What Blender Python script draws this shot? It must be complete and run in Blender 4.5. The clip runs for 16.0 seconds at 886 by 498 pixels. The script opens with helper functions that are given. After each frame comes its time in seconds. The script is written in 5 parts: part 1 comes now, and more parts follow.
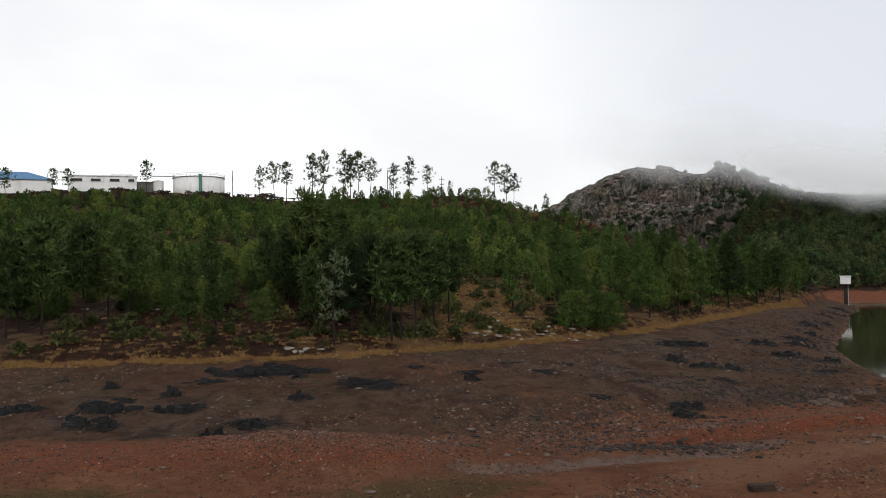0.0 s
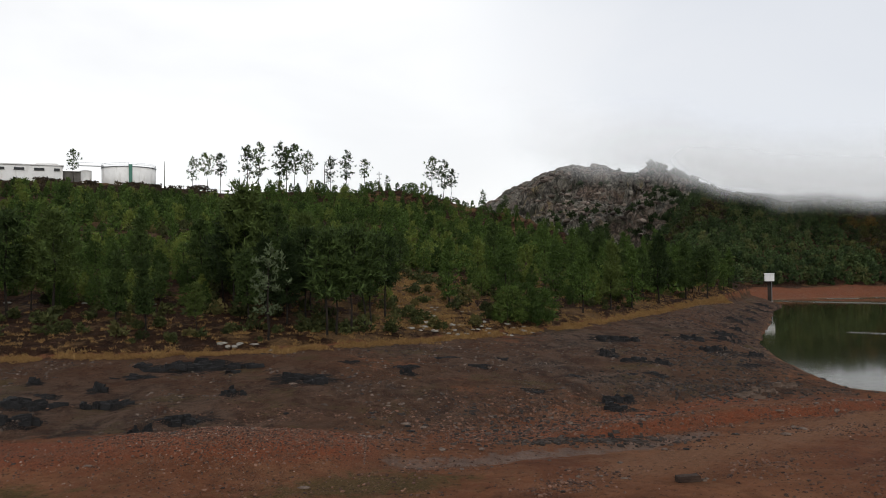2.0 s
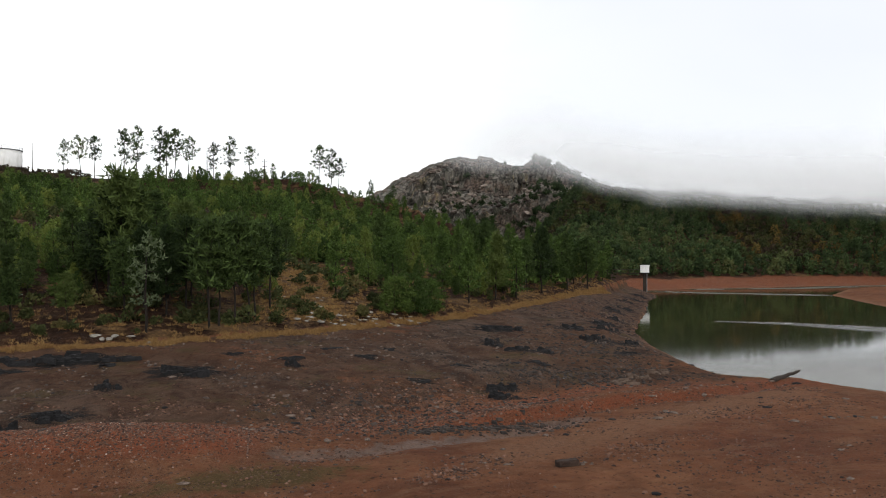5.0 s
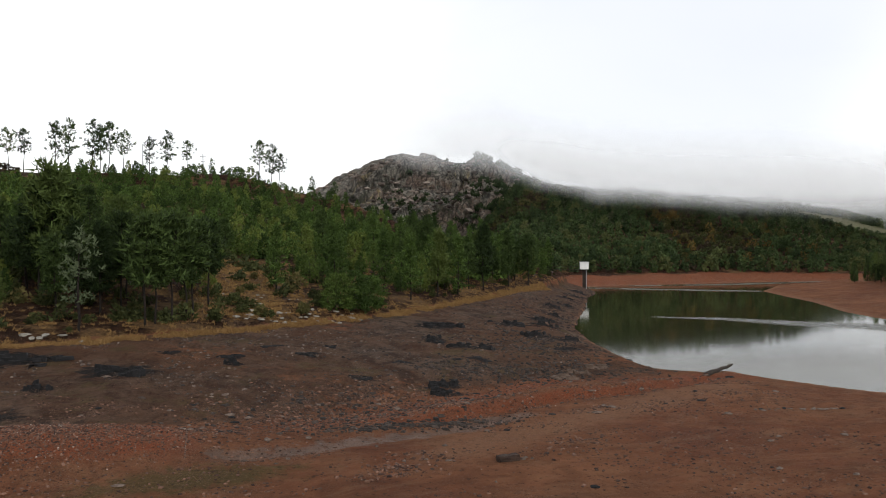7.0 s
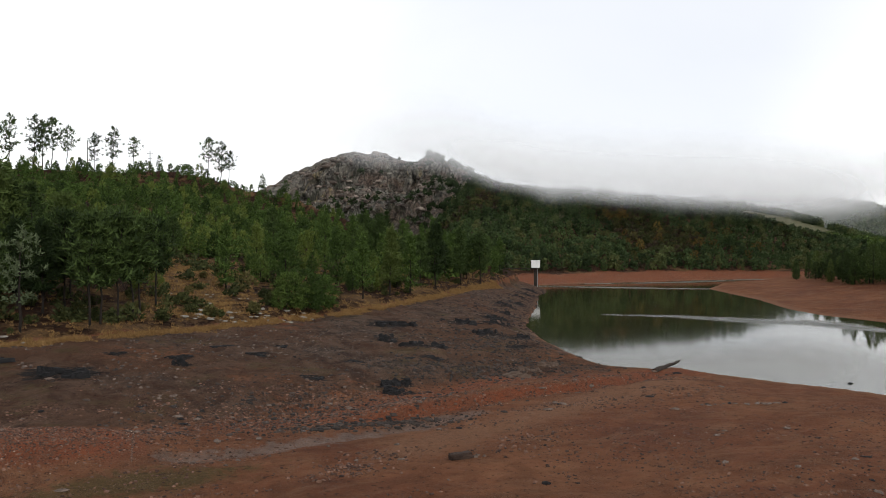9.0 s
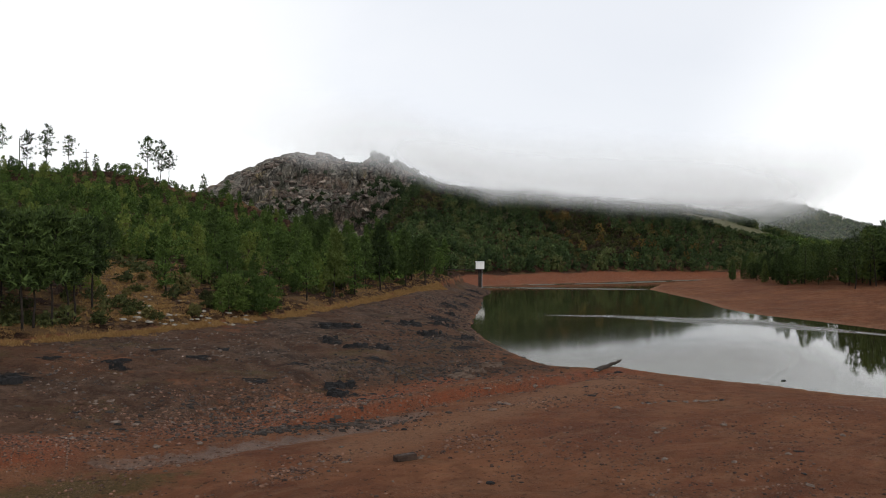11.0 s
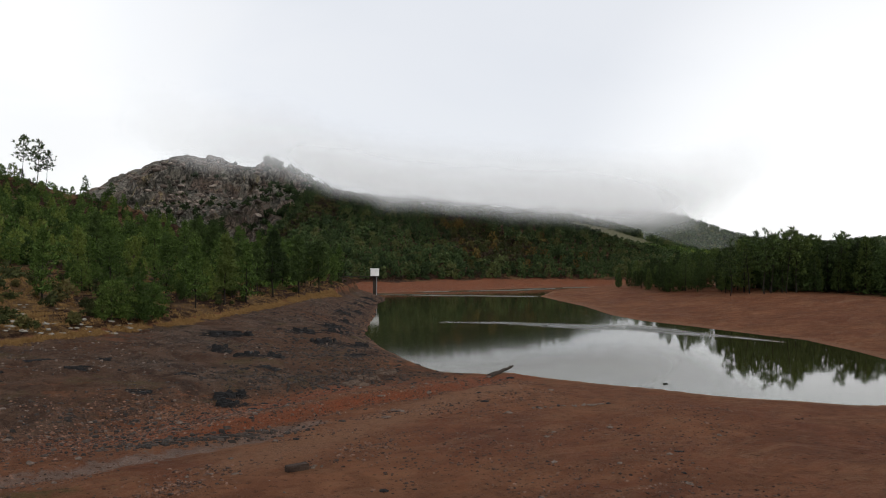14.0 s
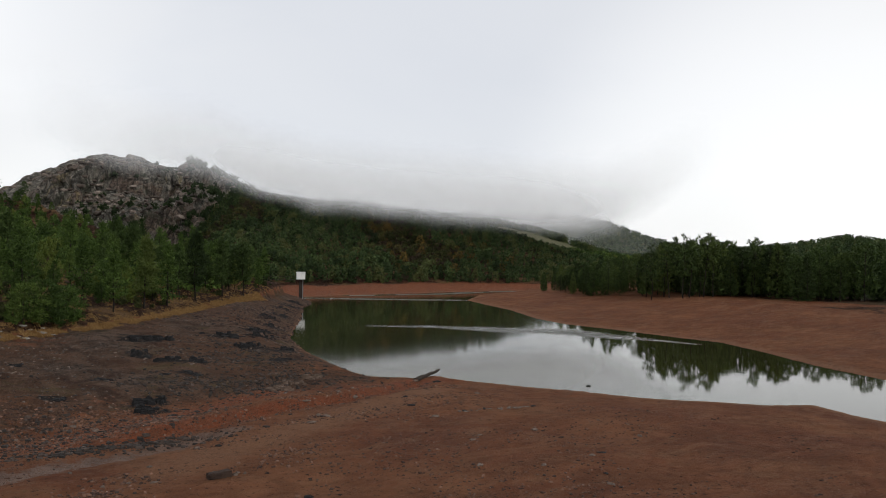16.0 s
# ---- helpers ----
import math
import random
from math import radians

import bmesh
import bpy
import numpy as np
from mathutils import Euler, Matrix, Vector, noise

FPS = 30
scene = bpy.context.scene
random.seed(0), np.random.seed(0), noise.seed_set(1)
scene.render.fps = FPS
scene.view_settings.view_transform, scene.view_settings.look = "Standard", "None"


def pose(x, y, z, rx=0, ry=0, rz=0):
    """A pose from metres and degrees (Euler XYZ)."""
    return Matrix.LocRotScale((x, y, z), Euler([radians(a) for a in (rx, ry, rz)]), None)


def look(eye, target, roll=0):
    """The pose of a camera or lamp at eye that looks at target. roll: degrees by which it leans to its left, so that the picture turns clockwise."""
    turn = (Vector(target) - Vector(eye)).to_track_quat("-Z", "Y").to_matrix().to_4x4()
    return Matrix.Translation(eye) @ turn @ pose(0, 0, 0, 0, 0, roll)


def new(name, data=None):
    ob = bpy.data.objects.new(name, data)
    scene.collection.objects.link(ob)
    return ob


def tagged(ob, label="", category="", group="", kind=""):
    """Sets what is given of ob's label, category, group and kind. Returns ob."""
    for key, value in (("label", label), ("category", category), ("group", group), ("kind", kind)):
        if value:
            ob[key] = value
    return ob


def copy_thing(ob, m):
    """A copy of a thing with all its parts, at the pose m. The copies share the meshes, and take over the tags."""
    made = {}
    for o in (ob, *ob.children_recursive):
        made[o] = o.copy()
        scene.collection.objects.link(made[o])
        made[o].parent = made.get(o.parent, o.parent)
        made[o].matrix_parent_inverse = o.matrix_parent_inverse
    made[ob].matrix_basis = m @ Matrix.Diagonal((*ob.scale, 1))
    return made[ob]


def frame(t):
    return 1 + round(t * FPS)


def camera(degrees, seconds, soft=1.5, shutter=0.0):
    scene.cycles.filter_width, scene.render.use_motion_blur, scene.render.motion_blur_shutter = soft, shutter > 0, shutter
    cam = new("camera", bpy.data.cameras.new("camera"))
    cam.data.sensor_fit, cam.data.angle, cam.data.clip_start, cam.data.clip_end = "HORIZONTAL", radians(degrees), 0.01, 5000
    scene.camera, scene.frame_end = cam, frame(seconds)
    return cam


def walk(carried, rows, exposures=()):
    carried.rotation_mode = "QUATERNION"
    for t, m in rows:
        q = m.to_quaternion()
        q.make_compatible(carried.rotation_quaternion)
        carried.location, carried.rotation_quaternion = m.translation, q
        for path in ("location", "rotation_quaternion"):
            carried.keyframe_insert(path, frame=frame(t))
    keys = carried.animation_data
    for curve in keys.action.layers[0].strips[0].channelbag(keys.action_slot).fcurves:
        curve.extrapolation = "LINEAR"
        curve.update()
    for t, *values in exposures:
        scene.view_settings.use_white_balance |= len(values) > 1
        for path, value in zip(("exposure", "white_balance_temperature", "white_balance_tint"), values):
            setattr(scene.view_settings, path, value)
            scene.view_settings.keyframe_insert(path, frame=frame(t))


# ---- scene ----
cam = camera(57.02, 16.0, soft=0.9)
EYE = (0.0, 0.0, 12.0)
# seconds, turn to the right, tilt up, roll
PAN = [
    (0.0, -0.02, 0.95, 1.12),
    (0.5, 0.96, 0.88, 0.97),
    (1.0, 2.02, 0.80, 0.90),
    (1.5, 3.17, 0.66, 0.72),
    (2.0, 4.42, 0.53, 0.65),
    (2.5, 5.76, 0.37, 0.53),
    (3.0, 7.18, 0.24, 0.53),
    (3.5, 8.61, 0.10, 0.35),
    (4.0, 9.94, -0.02, 0.28),
    (4.5, 11.16, -0.12, 0.23),
    (7.0, 16.38, -0.43, 0.09),
    (7.5, 17.27, -0.49, 0.08),
    (8.0, 18.12, -0.51, 0.09),
    (8.5, 18.90, -0.51, 0.06),
    (9.0, 19.73, -0.53, 0.09),
    (11.5, 24.68, -0.37, -0.02),
    (12.0, 25.79, -0.28, -0.12),
    (12.5, 26.98, -0.20, -0.19),
    (13.0, 28.25, -0.11, -0.25),
    (13.5, 29.60, -0.00, -0.33),
    (14.0, 30.98, 0.07, -0.34),
    (14.5, 32.34, 0.17, -0.49),
    (15.0, 33.69, 0.24, -0.55),
    (15.5, 34.96, 0.32, -0.60),
    (16.0, 36.07, 0.38, -0.69),
]
walk(cam, [(t, pose(*EYE, 90 + tilt, roll, -turn)) for t, turn, tilt, roll in PAN], exposures=[(0.0, -0.2), (2.0, -0.2), (3.7, 0.08), (9.2, 0.05), (12.0, -0.1), (14.5, -0.17), (16.0, -0.25)])

# ---- world and light: low overcast, the sun behind it at the camera's back ----
SUN_AZ, SUN_EL = 165.0, 38.0
world = bpy.data.worlds.new("overcast")
scene.world = world
world.use_nodes = True
wn, wl = world.node_tree.nodes, world.node_tree.links
wn.clear()


def wnode(kind, **values):
    n = wn.new(kind)
    for key, value in values.items():
        n.inputs[key].default_value = value
    return n


def wmath(op, a, b=None, c=None):
    n = wn.new("ShaderNodeMath")
    n.operation = op
    for i, v in enumerate((a, b, c)):
        if v is None:
            continue
        if isinstance(v, (int, float)):
            n.inputs[i].default_value = v
        else:
            wl.new(v, n.inputs[i])
    return n.outputs[0]


def wrange(value, lo, hi, out_lo=0.0, out_hi=1.0):
    n = wn.new("ShaderNodeMapRange")
    n.interpolation_type = "SMOOTHSTEP"
    wl.new(value, n.inputs["Value"])
    for key, v in zip(("From Min", "From Max", "To Min", "To Max"), (lo, hi, out_lo, out_hi)):
        n.inputs[key].default_value = v
    return n.outputs["Result"]


def wmix(fac, a, b):
    n = wn.new("ShaderNodeMix")
    n.data_type = "RGBA"
    wl.new(fac, n.inputs["Factor"]) if not isinstance(fac, float) else setattr(n.inputs["Factor"], "default_value", fac)
    for key, v in (("A", a), ("B", b)):
        sock = [s for s in n.inputs if s.name == key and s.type == "RGBA"][0]
        if isinstance(v, tuple):
            sock.default_value = (*v, 1)
        else:
            wl.new(v, sock)
    return [s for s in n.outputs if s.type == "RGBA"][0]


w_coord = wn.new("ShaderNodeTexCoord")
w_sep = wn.new("ShaderNodeSeparateXYZ")
wl.new(w_coord.outputs["Generated"], w_sep.inputs[0])
sky = wn.new("ShaderNodeTexSky")
sky.sky_type, sky.sun_disc = "NISHITA", False
sky.sun_elevation, sky.sun_rotation = radians(SUN_EL), radians(SUN_AZ)
clear = wn.new("ShaderNodeMixRGB")
clear.blend_type = "MULTIPLY"
clear.inputs[0].default_value = 1.0
clear.inputs[2].default_value = (0.12, 0.12, 0.12, 1)
wl.new(sky.outputs[0], clear.inputs[1])
# soft cloud structure
w_map = wn.new("ShaderNodeMapping")
w_map.inputs["Scale"].default_value = (1.0, 1.0, 2.2)
wl.new(w_coord.outputs["Generated"], w_map.inputs[0])
w_noise = wnode("ShaderNodeTexNoise", Scale=2.6, Detail=5.0, Roughness=0.5, Distortion=0.4)
wl.new(w_map.outputs[0], w_noise.inputs["Vector"])
puff = wrange(w_noise.outputs[0], 0.3, 0.7)
# the grey cloud that sits on the wooded hill, and the bright gap low beyond it
w_dot = wn.new("ShaderNodeVectorMath")
w_dot.operation = "DOT_PRODUCT"
wl.new(w_coord.outputs["Generated"], w_dot.inputs[0])
w_dot.inputs[1].default_value = (0.575, 0.775, 0.26)
heavy = wrange(wmath("ADD", w_dot.outputs["Value"], wmath("MULTIPLY", puff, 0.05)), 0.87, 1.03)
gap = wn.new("ShaderNodeVectorMath")
gap.operation = "DOT_PRODUCT"
wl.new(w_coord.outputs["Generated"], gap.inputs[0])
gap.inputs[1].default_value = (0.85, 0.52, 0.02)
w_gap = wrange(gap.outputs["Value"], 0.93, 1.0)
cloud = wmix(puff, (1.12, 1.12, 1.13), (1.3, 1.3, 1.3))
cloud = wmix(heavy, cloud, (0.92, 0.945, 1.0))
cloud = wmix(wmath("MULTIPLY", w_gap, 0.8), cloud, (1.35, 1.35, 1.35))
# unseen sky overhead, dimmed to hold down the light on the land
top = wrange(w_sep.outputs["Z"], 0.33, 0.8)
cloud = wmix(top, cloud, (0.68, 0.69, 0.71))
blend = wmix(0.9, clear.outputs[0], cloud)
w_bg = wnode("ShaderNodeBackground", Strength=1.0)
wl.new(blend, w_bg.inputs["Color"])
w_out = wn.new("ShaderNodeOutputWorld")
wl.new(w_bg.outputs[0], w_out.inputs[0])

sun = new("sun", bpy.data.lights.new("sun", "SUN"))
sun.data.energy, sun.data.angle, sun.data.color = 1.4, radians(22), (1.0, 0.96, 0.90)
_a, _e = radians(SUN_AZ), radians(SUN_EL)
sun.matrix_world = look((math.sin(_a) * math.cos(_e) * 500, math.cos(_a) * math.cos(_e) * 500, 12 + math.sin(_e) * 500), (0, 0, 12))

# ---- materials ----
class Shade:
    """A small node builder round one Principled material."""

    def __init__(self, name, rough=0.9, metal=0.0, spec=0.3):
        self.m = bpy.data.materials.new(name)
        self.m.use_nodes = True
        self.n, self.l = self.m.node_tree.nodes, self.m.node_tree.links
        self.b = self.n["Principled BSDF"]
        self.b.inputs["Roughness"].default_value = rough
        self.b.inputs["Metallic"].default_value = metal
        self.b.inputs["Specular IOR Level"].default_value = spec
        self.co = self.n.new("ShaderNodeTexCoord").outputs["Object"]

    def stretch(self, sx, sy, sz, rot=0.0):
        n = self.n.new("ShaderNodeMapping")
        n.inputs["Scale"].default_value = (sx, sy, sz)
        n.inputs["Rotation"].default_value = (0, 0, rot)
        self.l.new(self.co, n.inputs[0])
        return n.outputs[0]

    def noise(self, scale, detail=6, rough=0.6, lo=0.35, hi=0.65, co=None, warp=0.0):
        n = self.n.new("ShaderNodeTexNoise")
        self.l.new(co or self.co, n.inputs["Vector"])
        for k, v in (("Scale", scale), ("Detail", detail), ("Roughness", rough), ("Distortion", warp)):
            n.inputs[k].default_value = v
        return self.range(n.outputs[0], lo, hi)

    def cells(self, scale, feature="F1", co=None):
        n = self.n.new("ShaderNodeTexVoronoi")
        n.feature = feature
        n.inputs["Scale"].default_value = scale
        self.l.new(co or self.co, n.inputs["Vector"])
        return n

    def range(self, value, lo, hi, a=0.0, b=1.0):
        n = self.n.new("ShaderNodeMapRange")
        self.l.new(value, n.inputs["Value"])
        for k, v in zip(("From Min", "From Max", "To Min", "To Max"), (lo, hi, a, b)):
            n.inputs[k].default_value = v
        return n.outputs["Result"]

    def math(self, op, a, b):
        n = self.n.new("ShaderNodeMath")
        n.operation = op
        for i, v in enumerate((a, b)):
            if isinstance(v, (int, float)):
                n.inputs[i].default_value = v
            else:
                self.l.new(v, n.inputs[i])
        return n.outputs[0]

    def mix(self, fac, a, b):
        n = self.n.new("ShaderNodeMix")
        n.data_type = "RGBA"
        if isinstance(fac, (int, float)):
            n.inputs["Factor"].default_value = fac
        else:
            self.l.new(fac, n.inputs["Factor"])
        for key, v in (("A", a), ("B", b)):
            sock = [s for s in n.inputs if s.name == key and s.type == "RGBA"][0]
            if isinstance(v, tuple):
                sock.default_value = (*v, 1)
            else:
                self.l.new(v, sock)
        return [s for s in n.outputs if s.type == "RGBA"][0]

    def attr(self, name):
        n = self.n.new("ShaderNodeAttribute")
        n.attribute_name = name
        return n.outputs

    def island(self):
        return self.n.new("ShaderNodeNewGeometry").outputs["Random Per Island"]

    def each(self):
        return self.n.new("ShaderNodeObjectInfo").outputs["Random"]

    def done(self, colour, bump=None, strength=0.4, dist=0.1, rough=None):
        if isinstance(colour, tuple):
            self.b.inputs["Base Color"].default_value = (*colour, 1)
        else:
            self.l.new(colour, self.b.inputs["Base Color"])
        if bump is not None:
            n = self.n.new("ShaderNodeBump")
            n.inputs["Strength"].default_value, n.inputs["Distance"].default_value = strength, dist
            self.l.new(bump, n.inputs["Height"])
            self.l.new(n.outputs[0], self.b.inputs["Normal"])
        if rough is not None:
            self.l.new(rough, self.b.inputs["Roughness"])
        return self.m


def ground_material():
    s = Shade("bare_ground", 0.9, spec=0.08)
    zone = s.n.new("ShaderNodeSeparateColor")
    s.l.new(s.attr("zone")["Color"], zone.inputs[0])
    grey, floor_, red = zone.outputs[0], zone.outputs[1], zone.outputs[2]
    big, mid, fine = s.noise(0.09, 6, 0.65), s.noise(0.8, 7, 0.7), s.noise(6.0, 5, 0.7)
    streak = s.noise(0.30, 7, 0.65, 0.4, 0.62, s.stretch(0.9, 1.25, 1, 0.45), 1.2)
    patch = s.noise(0.45, 8, 0.72, 0.42, 0.58, s.stretch(1.1, 0.95, 1, 0.1), 0.5)
    soil = s.mix(big, (0.185, 0.062, 0.029), (0.30, 0.132, 0.069))
    soil = s.mix(s.math("MULTIPLY", streak, 0.42), soil, (0.090, 0.036, 0.018))
    ruts = s.noise(0.20, 8, 0.7, 0.48, 0.64, s.stretch(0.9, 1.6, 1, 0.6), 1.6)
    soil = s.mix(s.math("MULTIPLY", ruts, 0.35), soil, (0.34, 0.185, 0.105))
    runnels = s.noise(0.45, 8, 0.72, 0.55, 0.63, s.stretch(0.9, 1.1, 1, 0.3), 1.8)
    soil = s.mix(s.math("MULTIPLY", runnels, 0.22), soil, (0.055, 0.024, 0.014))
    slate = s.mix(patch, (0.038, 0.025, 0.019), (0.140, 0.092, 0.066))
    slate = s.mix(s.math("MULTIPLY", big, 0.7), slate, (0.135, 0.064, 0.036))
    slate = s.mix(s.math("MULTIPLY", s.noise(0.22, 7, 0.7, 0.55, 0.64), 0.6), slate, (0.110, 0.084, 0.038))
    rust = s.mix(mid, (0.310, 0.086, 0.038), (0.215, 0.086, 0.048))
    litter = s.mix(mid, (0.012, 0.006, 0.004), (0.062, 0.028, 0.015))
    straw = s.mix(fine, (0.225, 0.132, 0.057), (0.100, 0.060, 0.030))
    cover = s.n.new("ShaderNodeSeparateColor")
    s.l.new(s.attr("cover")["Color"], cover.inputs[0])
    litter = s.mix(s.range(s.math("ADD", cover.outputs[2], s.math("MULTIPLY", s.math("SUBTRACT", mid, 0.5), 0.9)), 0.35, 0.75), litter, straw)
    litter = s.mix(s.noise(0.13, 8, 0.72, 0.52, 0.60), litter, straw)
    moss, wet_bed, sand = cover.outputs[0], cover.outputs[1], cover.outputs[2]
    ragged = s.math("MULTIPLY", s.math("SUBTRACT", s.noise(0.9, 8, 0.75, 0.3, 0.7, warp=0.8), 0.5), 0.9)
    soil = s.mix(s.math("MULTIPLY", s.range(s.math("ADD", sand, ragged), 0.3, 0.9), 0.85), soil, s.mix(fine, (0.33, 0.175, 0.105), (0.24, 0.115, 0.062)))
    soil = s.mix(s.math("MULTIPLY", s.range(s.math("ADD", moss, ragged), 0.35, 0.8), 0.75), soil, s.mix(fine, (0.060, 0.058, 0.018), (0.14, 0.105, 0.042)))
    puddle = s.range(s.math("ADD", wet_bed, ragged), 0.55, 0.85)
    soil = s.mix(s.math("MULTIPLY", puddle, 0.8), soil, s.mix(mid, (0.12, 0.075, 0.055), (0.26, 0.175, 0.135)))
    edge = s.math("MULTIPLY", s.math("SUBTRACT", mid, 0.5), 0.6)
    col = s.mix(s.range(s.math("ADD", grey, edge), 0.3, 0.7), soil, slate)
    col = s.mix(s.range(s.math("ADD", red, edge), 0.3, 0.7), col, rust)
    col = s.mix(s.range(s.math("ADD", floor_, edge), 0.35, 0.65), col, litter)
    scrub = s.mix(mid, (0.020, 0.032, 0.013), (0.060, 0.078, 0.030))
    col = s.mix(s.math("MULTIPLY", floor_, grey), col, scrub)
    ledge = s.math("ADD", s.attr("zone")["Alpha"], s.math("MULTIPLY", s.math("SUBTRACT", s.noise(1.1, 8, 0.75, 0.3, 0.7, s.stretch(0.6, 1.5, 1)), 0.5), 0.7))
    col = s.mix(s.range(ledge, 0.42, 0.58), col, s.mix(mid, (0.010, 0.010, 0.010), (0.034, 0.031, 0.030)))
    chips = s.noise(16.0, 3, 0.8, 0.56, 0.62)
    stony = s.range(s.math("ADD", s.noise(0.25, 6, 0.7), s.math("MULTIPLY", red, 0.6)), 0.45, 0.9)
    col = s.mix(s.math("MULTIPLY", s.math("MULTIPLY", chips, stony), 0.95), col, s.mix(s.noise(11.0, 2), (0.15, 0.075, 0.045), (0.42, 0.28, 0.20)))
    col = s.mix(s.math("MULTIPLY", s.math("MULTIPLY", s.noise(13.0, 3, 0.8, 0.57, 0.62, s.stretch(1, 1.2, 1, 0.7)), stony), 0.85), col, (0.020, 0.012, 0.009))
    col = s.mix(s.math("MULTIPLY", s.noise(7.0, 4, 0.7, 0.60, 0.66), 0.45), col, (0.26, 0.16, 0.11))
    col = s.mix(s.math("MULTIPLY", s.noise(2.6, 6, 0.75, 0.57, 0.63), 0.65), col, (0.022, 0.013, 0.009))
    relief = s.math("ADD", s.math("ADD", s.math("MULTIPLY", mid, 0.7), s.math("MULTIPLY", fine, 0.4)), s.math("MULTIPLY", s.math("SUBTRACT", patch, runnels), 0.5))
    col = s.mix(s.attr("cover")["Alpha"], col, s.mix(mid, (0.095, 0.098, 0.055), (0.145, 0.135, 0.080)))
    wet = s.math("SUBTRACT", s.range(big, 0, 1, 0.75, 1.0), s.math("MULTIPLY", puddle, 0.38))
    return s.done(col, s.math("ADD", relief, s.math("MULTIPLY", chips, 0.25)), 1.0, 0.35, wet)


def foliage(name, dark, light, tip, through_light=0.2):
    """Leaves: each blade a little apart in shade, each plant plainly so."""
    s = Shade(name, 0.75, spec=0.15)
    col = s.mix(s.range(s.island(), 0, 1, 0.15, 1.0), dark, light)
    own = s.math("FRACT", s.math("ADD", s.each(), s.attr("tint")["Fac"]), 0.0)
    col = s.mix(s.range(own, 0.72, 1.0, 0.0, 0.75), col, tip)
    col = s.mix(s.range(own, 0.45, 0.0, 0.0, 0.72), col, dark)
    s.done(col)
    t = s.n.new("ShaderNodeBsdfTranslucent")
    s.l.new(col, t.inputs[0])
    m = s.n.new("ShaderNodeMixShader")
    m.inputs[0].default_value = through_light
    s.l.new(s.b.outputs[0], m.inputs[1])
    s.l.new(t.outputs[0], m.inputs[2])
    s.l.new(m.outputs[0], s.n["Material Output"].inputs[0])
    return s.m


def plain(name, a, b, scale=2.0, rough=0.8, bump=0.3, dist=0.02, metal=0.0, stain=None):
    s = Shade(name, rough, metal)
    big, fine = s.noise(scale, 5), s.noise(scale * 9, 4)
    col = s.mix(big, a, b)
    col = s.mix(s.math("MULTIPLY", fine, 0.3), col, tuple(c * 0.7 for c in a))
    if stain:
        col = s.mix(s.noise(scale * 1.3, 6, lo=0.55, hi=0.75, co=s.stretch(1, 1, 0.15)), col, stain)
    return s.done(col, fine, bump, dist)


def rock_material():
    s = Shade("quartzite", 0.9)
    mid, fine = s.noise(0.30, 8, 0.72), s.noise(1.6, 6, 0.7)
    up = s.stretch(1, 1, 0.65)
    face = s.noise(0.40, 8, 0.75, 0.38, 0.62, up, 0.6)
    # near-black lows and pale highs put crevice shade and lit faces into the colour
    col = s.mix(face, (0.020, 0.019, 0.017), (0.42, 0.385, 0.325))
    col = s.mix(s.math("MULTIPLY", s.noise(0.06, 6, lo=0.48, hi=0.58), 0.75), col, s.mix(s.noise(1.0, 7, 0.8, 0.42, 0.58), (0.050, 0.027, 0.021), (0.34, 0.235, 0.18)))
    col = s.mix(s.math("MULTIPLY", s.noise(0.10, 6, lo=0.58, hi=0.66, warp=1.0), 0.6), col, s.mix(face, (0.08, 0.06, 0.03), (0.50, 0.39, 0.18)))
    col = s.mix(s.math("MULTIPLY", s.noise(0.16, 7, lo=0.55, hi=0.61), 0.6), col, (0.034, 0.046, 0.020))
    # crack lines painted dark for the shade down in deep crevices
    crack_shade = s.range(s.cells(0.20, "DISTANCE_TO_EDGE", up).outputs["Distance"], 0.0, 0.09)
    col = s.mix(s.math("MULTIPLY", s.math("SUBTRACT", 1.0, crack_shade), 0.7), col, (0.018, 0.018, 0.016))
    h = s.math("ADD", s.math("MULTIPLY", face, 1.0), s.math("MULTIPLY", mid, 0.6))
    return s.done(col, s.math("ADD", h, s.math("MULTIPLY", fine, 0.25)), 1.0, 1.5)


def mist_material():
    """A white sheet standing in for mist: it scatters light both ways, thinning out by its density attribute."""
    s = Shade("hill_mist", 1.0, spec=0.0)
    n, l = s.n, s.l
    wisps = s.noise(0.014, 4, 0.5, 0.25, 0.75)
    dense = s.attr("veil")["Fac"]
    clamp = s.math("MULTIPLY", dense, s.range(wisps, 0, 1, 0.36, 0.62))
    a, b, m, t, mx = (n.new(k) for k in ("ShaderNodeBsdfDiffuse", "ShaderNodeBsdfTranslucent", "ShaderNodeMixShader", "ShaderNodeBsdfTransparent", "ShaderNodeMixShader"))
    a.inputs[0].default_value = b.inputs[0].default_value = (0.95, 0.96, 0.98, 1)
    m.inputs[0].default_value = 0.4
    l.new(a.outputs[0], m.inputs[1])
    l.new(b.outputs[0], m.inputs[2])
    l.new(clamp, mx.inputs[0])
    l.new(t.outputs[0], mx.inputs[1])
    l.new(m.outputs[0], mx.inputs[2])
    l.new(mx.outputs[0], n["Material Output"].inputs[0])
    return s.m


